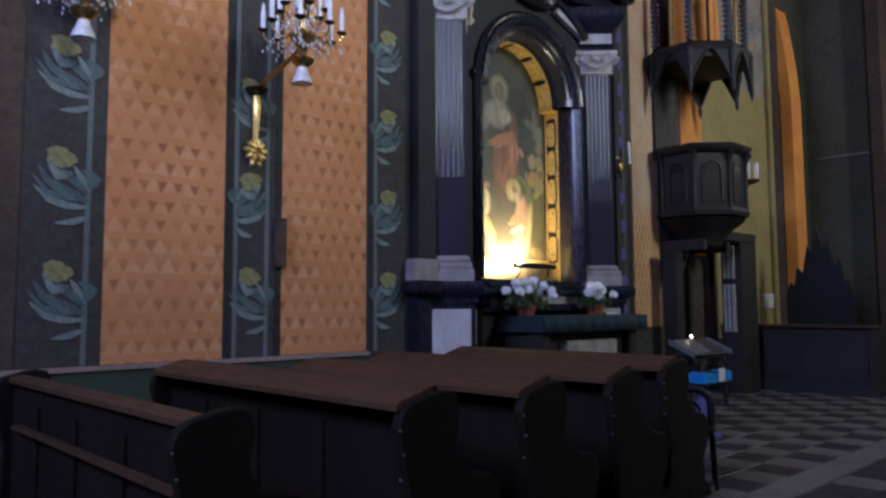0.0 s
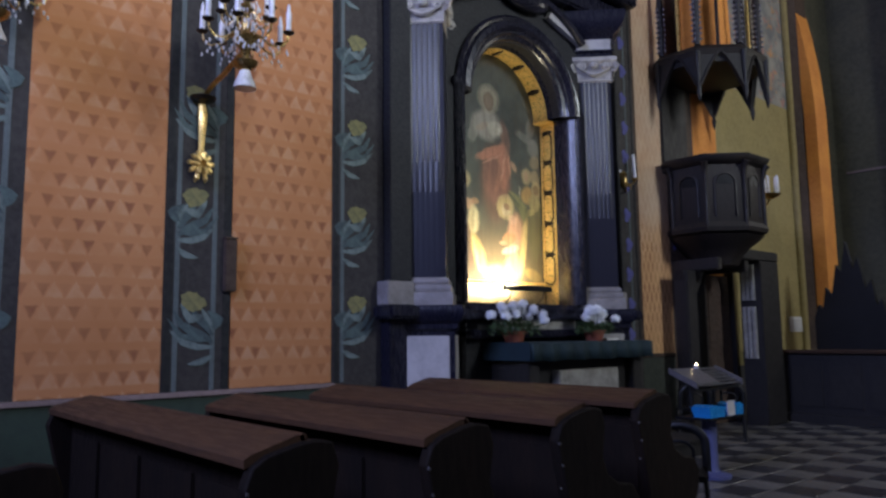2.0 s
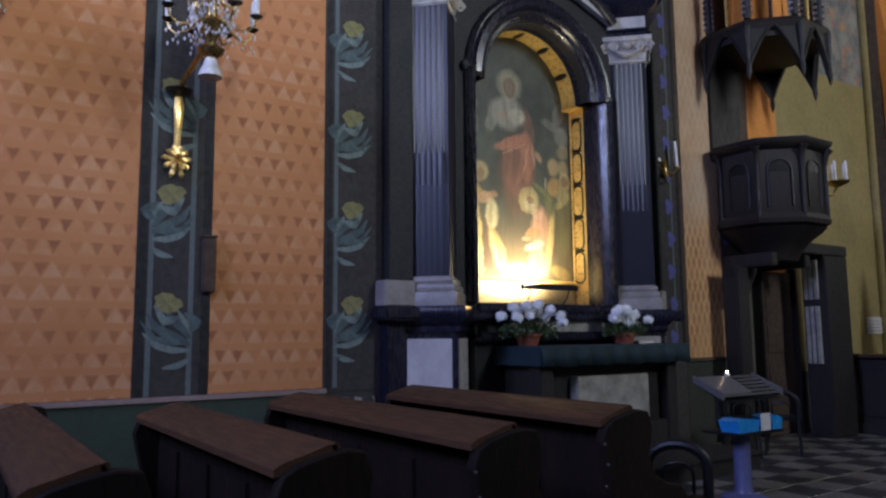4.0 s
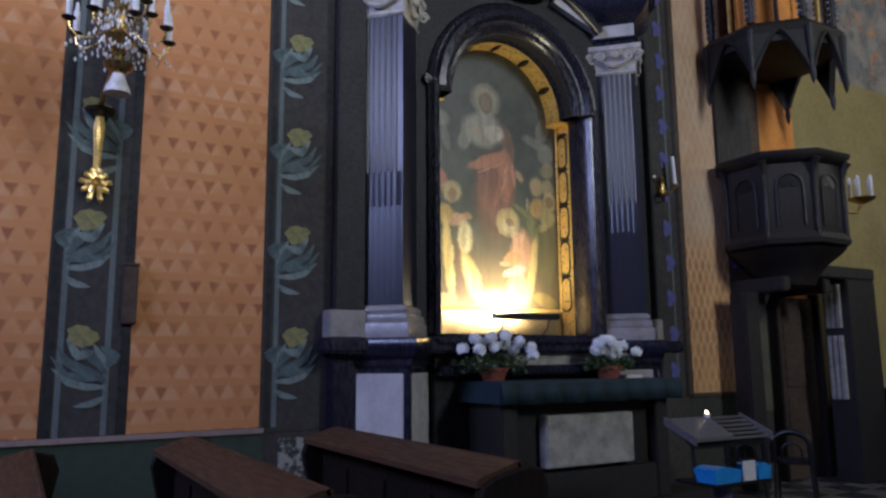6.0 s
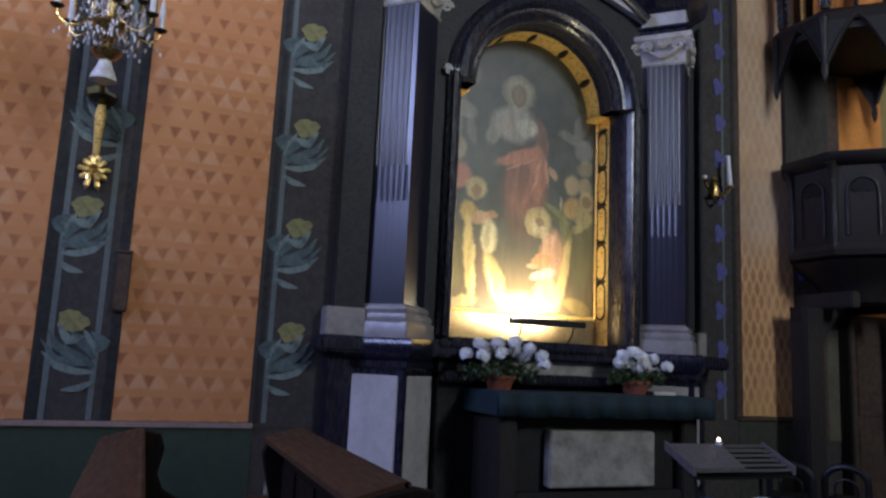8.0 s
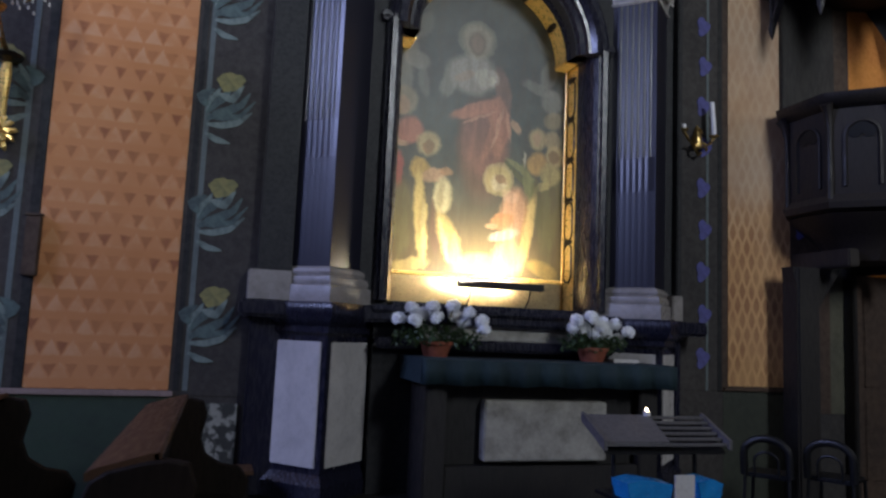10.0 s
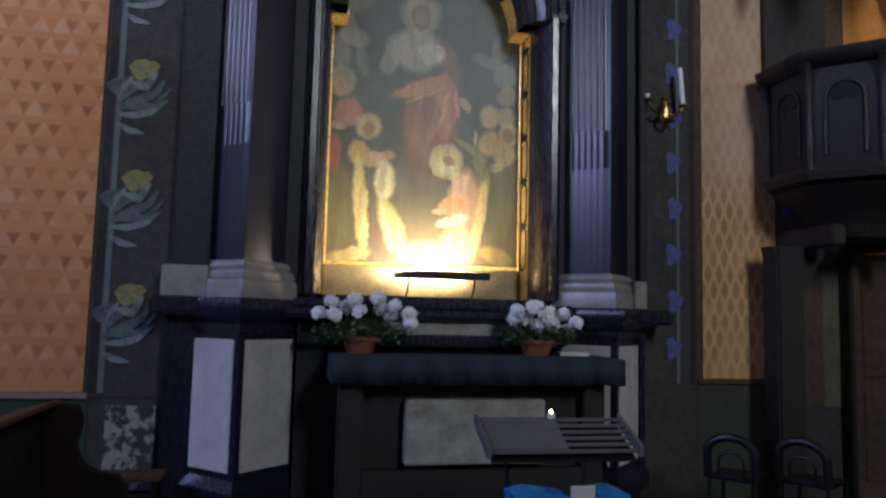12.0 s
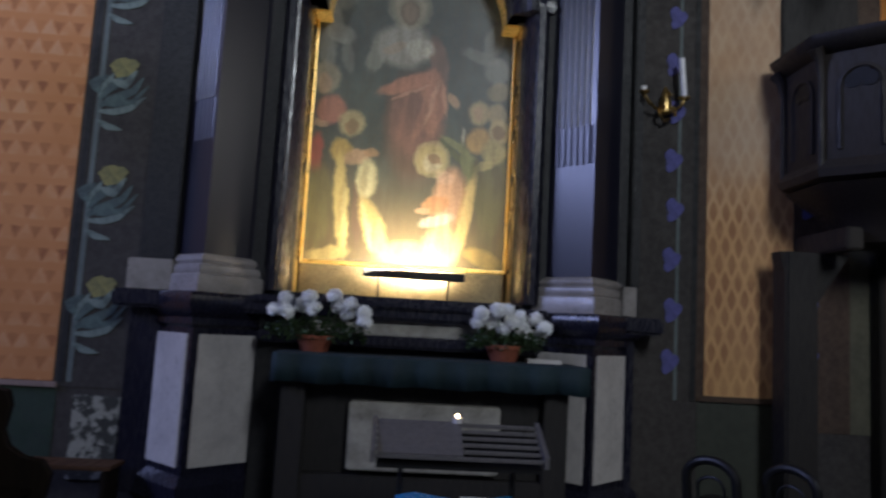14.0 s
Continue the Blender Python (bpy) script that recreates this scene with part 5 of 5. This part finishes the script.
part("column", turned([(0.20, 0), (0.20, 0.03), (0.09, 0.06), (0.075, 0.10), (0.075, 0.60), (0.10, 0.62)], 20), BLUEPAINT, stand, "slate blue round column")
part("shelf", box(-0.18, 0.22, -0.34, 0.34, 0.60, 0.625, 0.006), IRON, stand)
for y in (-0.3, 0.3):
    part("leg", tube([(0.0, y, 0.62), (-0.02, y, 0.95)], 0.014, 8), IRON, stand)
for y0, y1 in ((-0.30, -0.02), (0.2, 0.34)):
    part("blue_box", prism([(y0, 0.625), (y0 - 0.02, 0.73), (y0 + 0.08, 0.75), (y1 + 0.02, 0.72), (y1, 0.625)], 0, 0.0, 0.20), BLUEGLASS, stand, "turquoise blue glass holder")
part("card", box(0.21, 0.218, 0.0, 0.14, 0.63, 0.78), PAPER, stand, "white card")
tea = thing("votive_candle", "small lit white votive candle on the rack", "candle", (-4.11, 8.22, 1.10))
part("cup", turned([(0.022, 0), (0.026, 0.03), (0.006, 0.032)], 14), WAX, tea)
part("flame", turned([(0.002, 0.03), (0.008, 0.036), (0.007, 0.043), (0.001, 0.055)], 10), FLAME, tea, "candle flame")


# ---- chairs ----
def chair(m, label):
    c = thing("chair", label, "chair", group="black chairs")
    part("seat", box(-0.2, 0.2, -0.2, 0.2, 0.43, 0.47, 0.02), IRON, c)
    for x, y in ((-0.18, -0.18), (-0.18, 0.18), (0.18, -0.18), (0.18, 0.18)):
        part("leg", tube([(x * 1.1, y * 1.1, 0), (x, y, 0.44)], 0.016, 8), IRON, c)
    arc = [(-0.21, -0.19 * math.cos(math.pi * k / 12), 0.64 + 0.14 * math.sin(math.pi * k / 12)) for k in range(13)]
    part("backrest", tube([(-0.18, -0.19, 0.45)] + arc + [(-0.18, 0.19, 0.45)], 0.034, 10), IRON, c, "bent round backrest")
    inner = [(-0.205, -0.10 * math.cos(math.pi * k / 12), 0.58 + 0.08 * math.sin(math.pi * k / 12)) for k in range(13)]
    part("inner_bow", tube([(-0.18, -0.10, 0.45)] + inner + [(-0.18, 0.10, 0.45)], 0.012, 8), IRON, c)
    c.matrix_basis = m
    return c


one = chair(pose(-5.45, 10.35, 0, 0, 0, 130), "black bentwood chair beside the altar")
copy_thing(one, pose(-5.2, 10.85, 0, 0, 0, 120))
copy_thing(one, pose(-2.95, 5.95, 0, 0, 0, 300))
bench = thing("low_bench", "small brown wooden kneeling bench at the wall beside the altar", "bench", (-5.95, 5.45, 0))
part("seat", box(-0.16, 0.16, -0.35, 0.35, 0.42, 0.455, 0.008), PEWWOOD, bench)
for y in (-0.3, 0.3):
    part("side", box(-0.14, 0.14, y - 0.02, y + 0.02, 0, 0.42, 0.006), PEWSHADE, bench)

# ---- far end: low screen and fern ----
screen = thing("chancel_screen", "dark panelled wooden screen with a brown top board", "wooden screen", (0, 0, 0))
part("front", box(-6.25, -3.75, 13.55, 13.62, 0.02, 1.12), DARKWOOD, screen)
part("top_board", box(-6.28, -3.70, 13.45, 13.85, 1.12, 1.17, 0.012), PEWWOOD, screen, "brown top board")
part("end", box(-3.78, -3.72, 13.5, 15.2, 0.02, 1.12, 0.01), DARKWOOD, screen)
part("plinth", box(-6.26, -3.70, 13.48, 13.66, -0.012, 0.14, 0.01), DARKWOOD, screen)
for k in range(4):
    part("panel", box(-6.1 + 0.6 * k, -5.62 + 0.6 * k, 13.53, 13.56, 0.26, 0.98, 0.008), DARKWOOD, screen, "black wooden panel")

throne = thing("carved_bench", "tall black carved bench back with pointed crest before the chancel wall", "bench", (-5.06, 15.0, 0))
crest = [(-0.6, 0.0), (-0.6, 1.7), (-0.52, 1.95), (-0.45, 1.85), (-0.38, 2.25), (-0.28, 2.1), (-0.18, 2.65), (-0.10, 2.5), (0.0, 3.05), (0.10, 2.55), (0.18, 2.75), (0.28, 2.2), (0.38, 2.35), (0.45, 1.9), (0.52, 2.0), (0.6, 1.7), (0.6, 0.0)]
part("back", prism(crest, 1, -0.05, 0.05), IRON, throne)
part("seat", box(-0.6, 0.6, -0.5, -0.05, 0.42, 0.48, 0.012), IRON, throne)
for x in (-0.57, 0.57):
    part("side", box(x - 0.03, x + 0.03, -0.5, -0.05, 0, 0.9, 0.01), IRON, throne)

# ---- floor tiles ----
strip = setting("floor_strip", box(-2.46, -2.16, 3.0, 16.0, -0.012, 0.002), STRIP, "pale grey stone strip set in the floor", "floor strip")


def tile_mesh(size):
    bm = box(-size / 2, size / 2, -size / 2, size / 2, -0.012, 0.0)
    bmesh.ops.bevel(bm, geom=[e for e in bm.edges if all(v.co.z > -0.001 for v in e.verts)], offset=0.004, segments=1, affect="EDGES")
    return bm


SIZE = 0.40
light = dark = None
rest = {0: bmesh.new(), 1: bmesh.new()}
count = 0
for i in range(-10, 17):
    for j in range(0, 44):
        x = -2.68 - SIZE * (-i) + 0.0 if i <= 0 else -1.94 + SIZE * (i - 1)
        y = -1.0 + SIZE * j
        odd = (i + j) % 2 if i <= 0 else int(((i * 73856093) ^ (j * 19349663)) % 5 == 0)
        near = -4.4 < x < -0.9 and 5.4 < y < 13.2
        if near:
            lift = -0.001 + 0.002 * ((i * 13 + j * 7) % 5) / 5
            m = pose(x, y, lift)
            if odd:
                if light is None:
                    light = part("tile", tile_mesh(SIZE - 0.008), TILE_LIGHT, floor, soft=False)
                    light.matrix_basis = m
                else:
                    again(light, "tile", floor, m)
            elif dark is None:
                dark = part("tile", tile_mesh(SIZE - 0.008), TILE_DARK, floor, soft=False)
                dark.matrix_basis = m
            else:
                again(dark, "tile", floor, m)
        elif x < 6.6:
            h = (SIZE - 0.008) / 2
            bm = rest[odd]
            v = [bm.verts.new((x + a * h, y + b * h, c)) for c in (-0.012, 0.0) for a, b in ((-1, -1), (1, -1), (1, 1), (-1, 1))]
            bm.faces.new(v[4:])
            for k in range(4):
                bm.faces.new((v[k], v[(k + 1) % 4], v[4 + (k + 1) % 4], v[4 + k]))
tagged(part("tiles", rest[1], TILE_LIGHT, floor, soft=False), kind="stuff")
tagged(part("tiles", rest[0], TILE_DARK, floor, soft=False), kind="stuff")
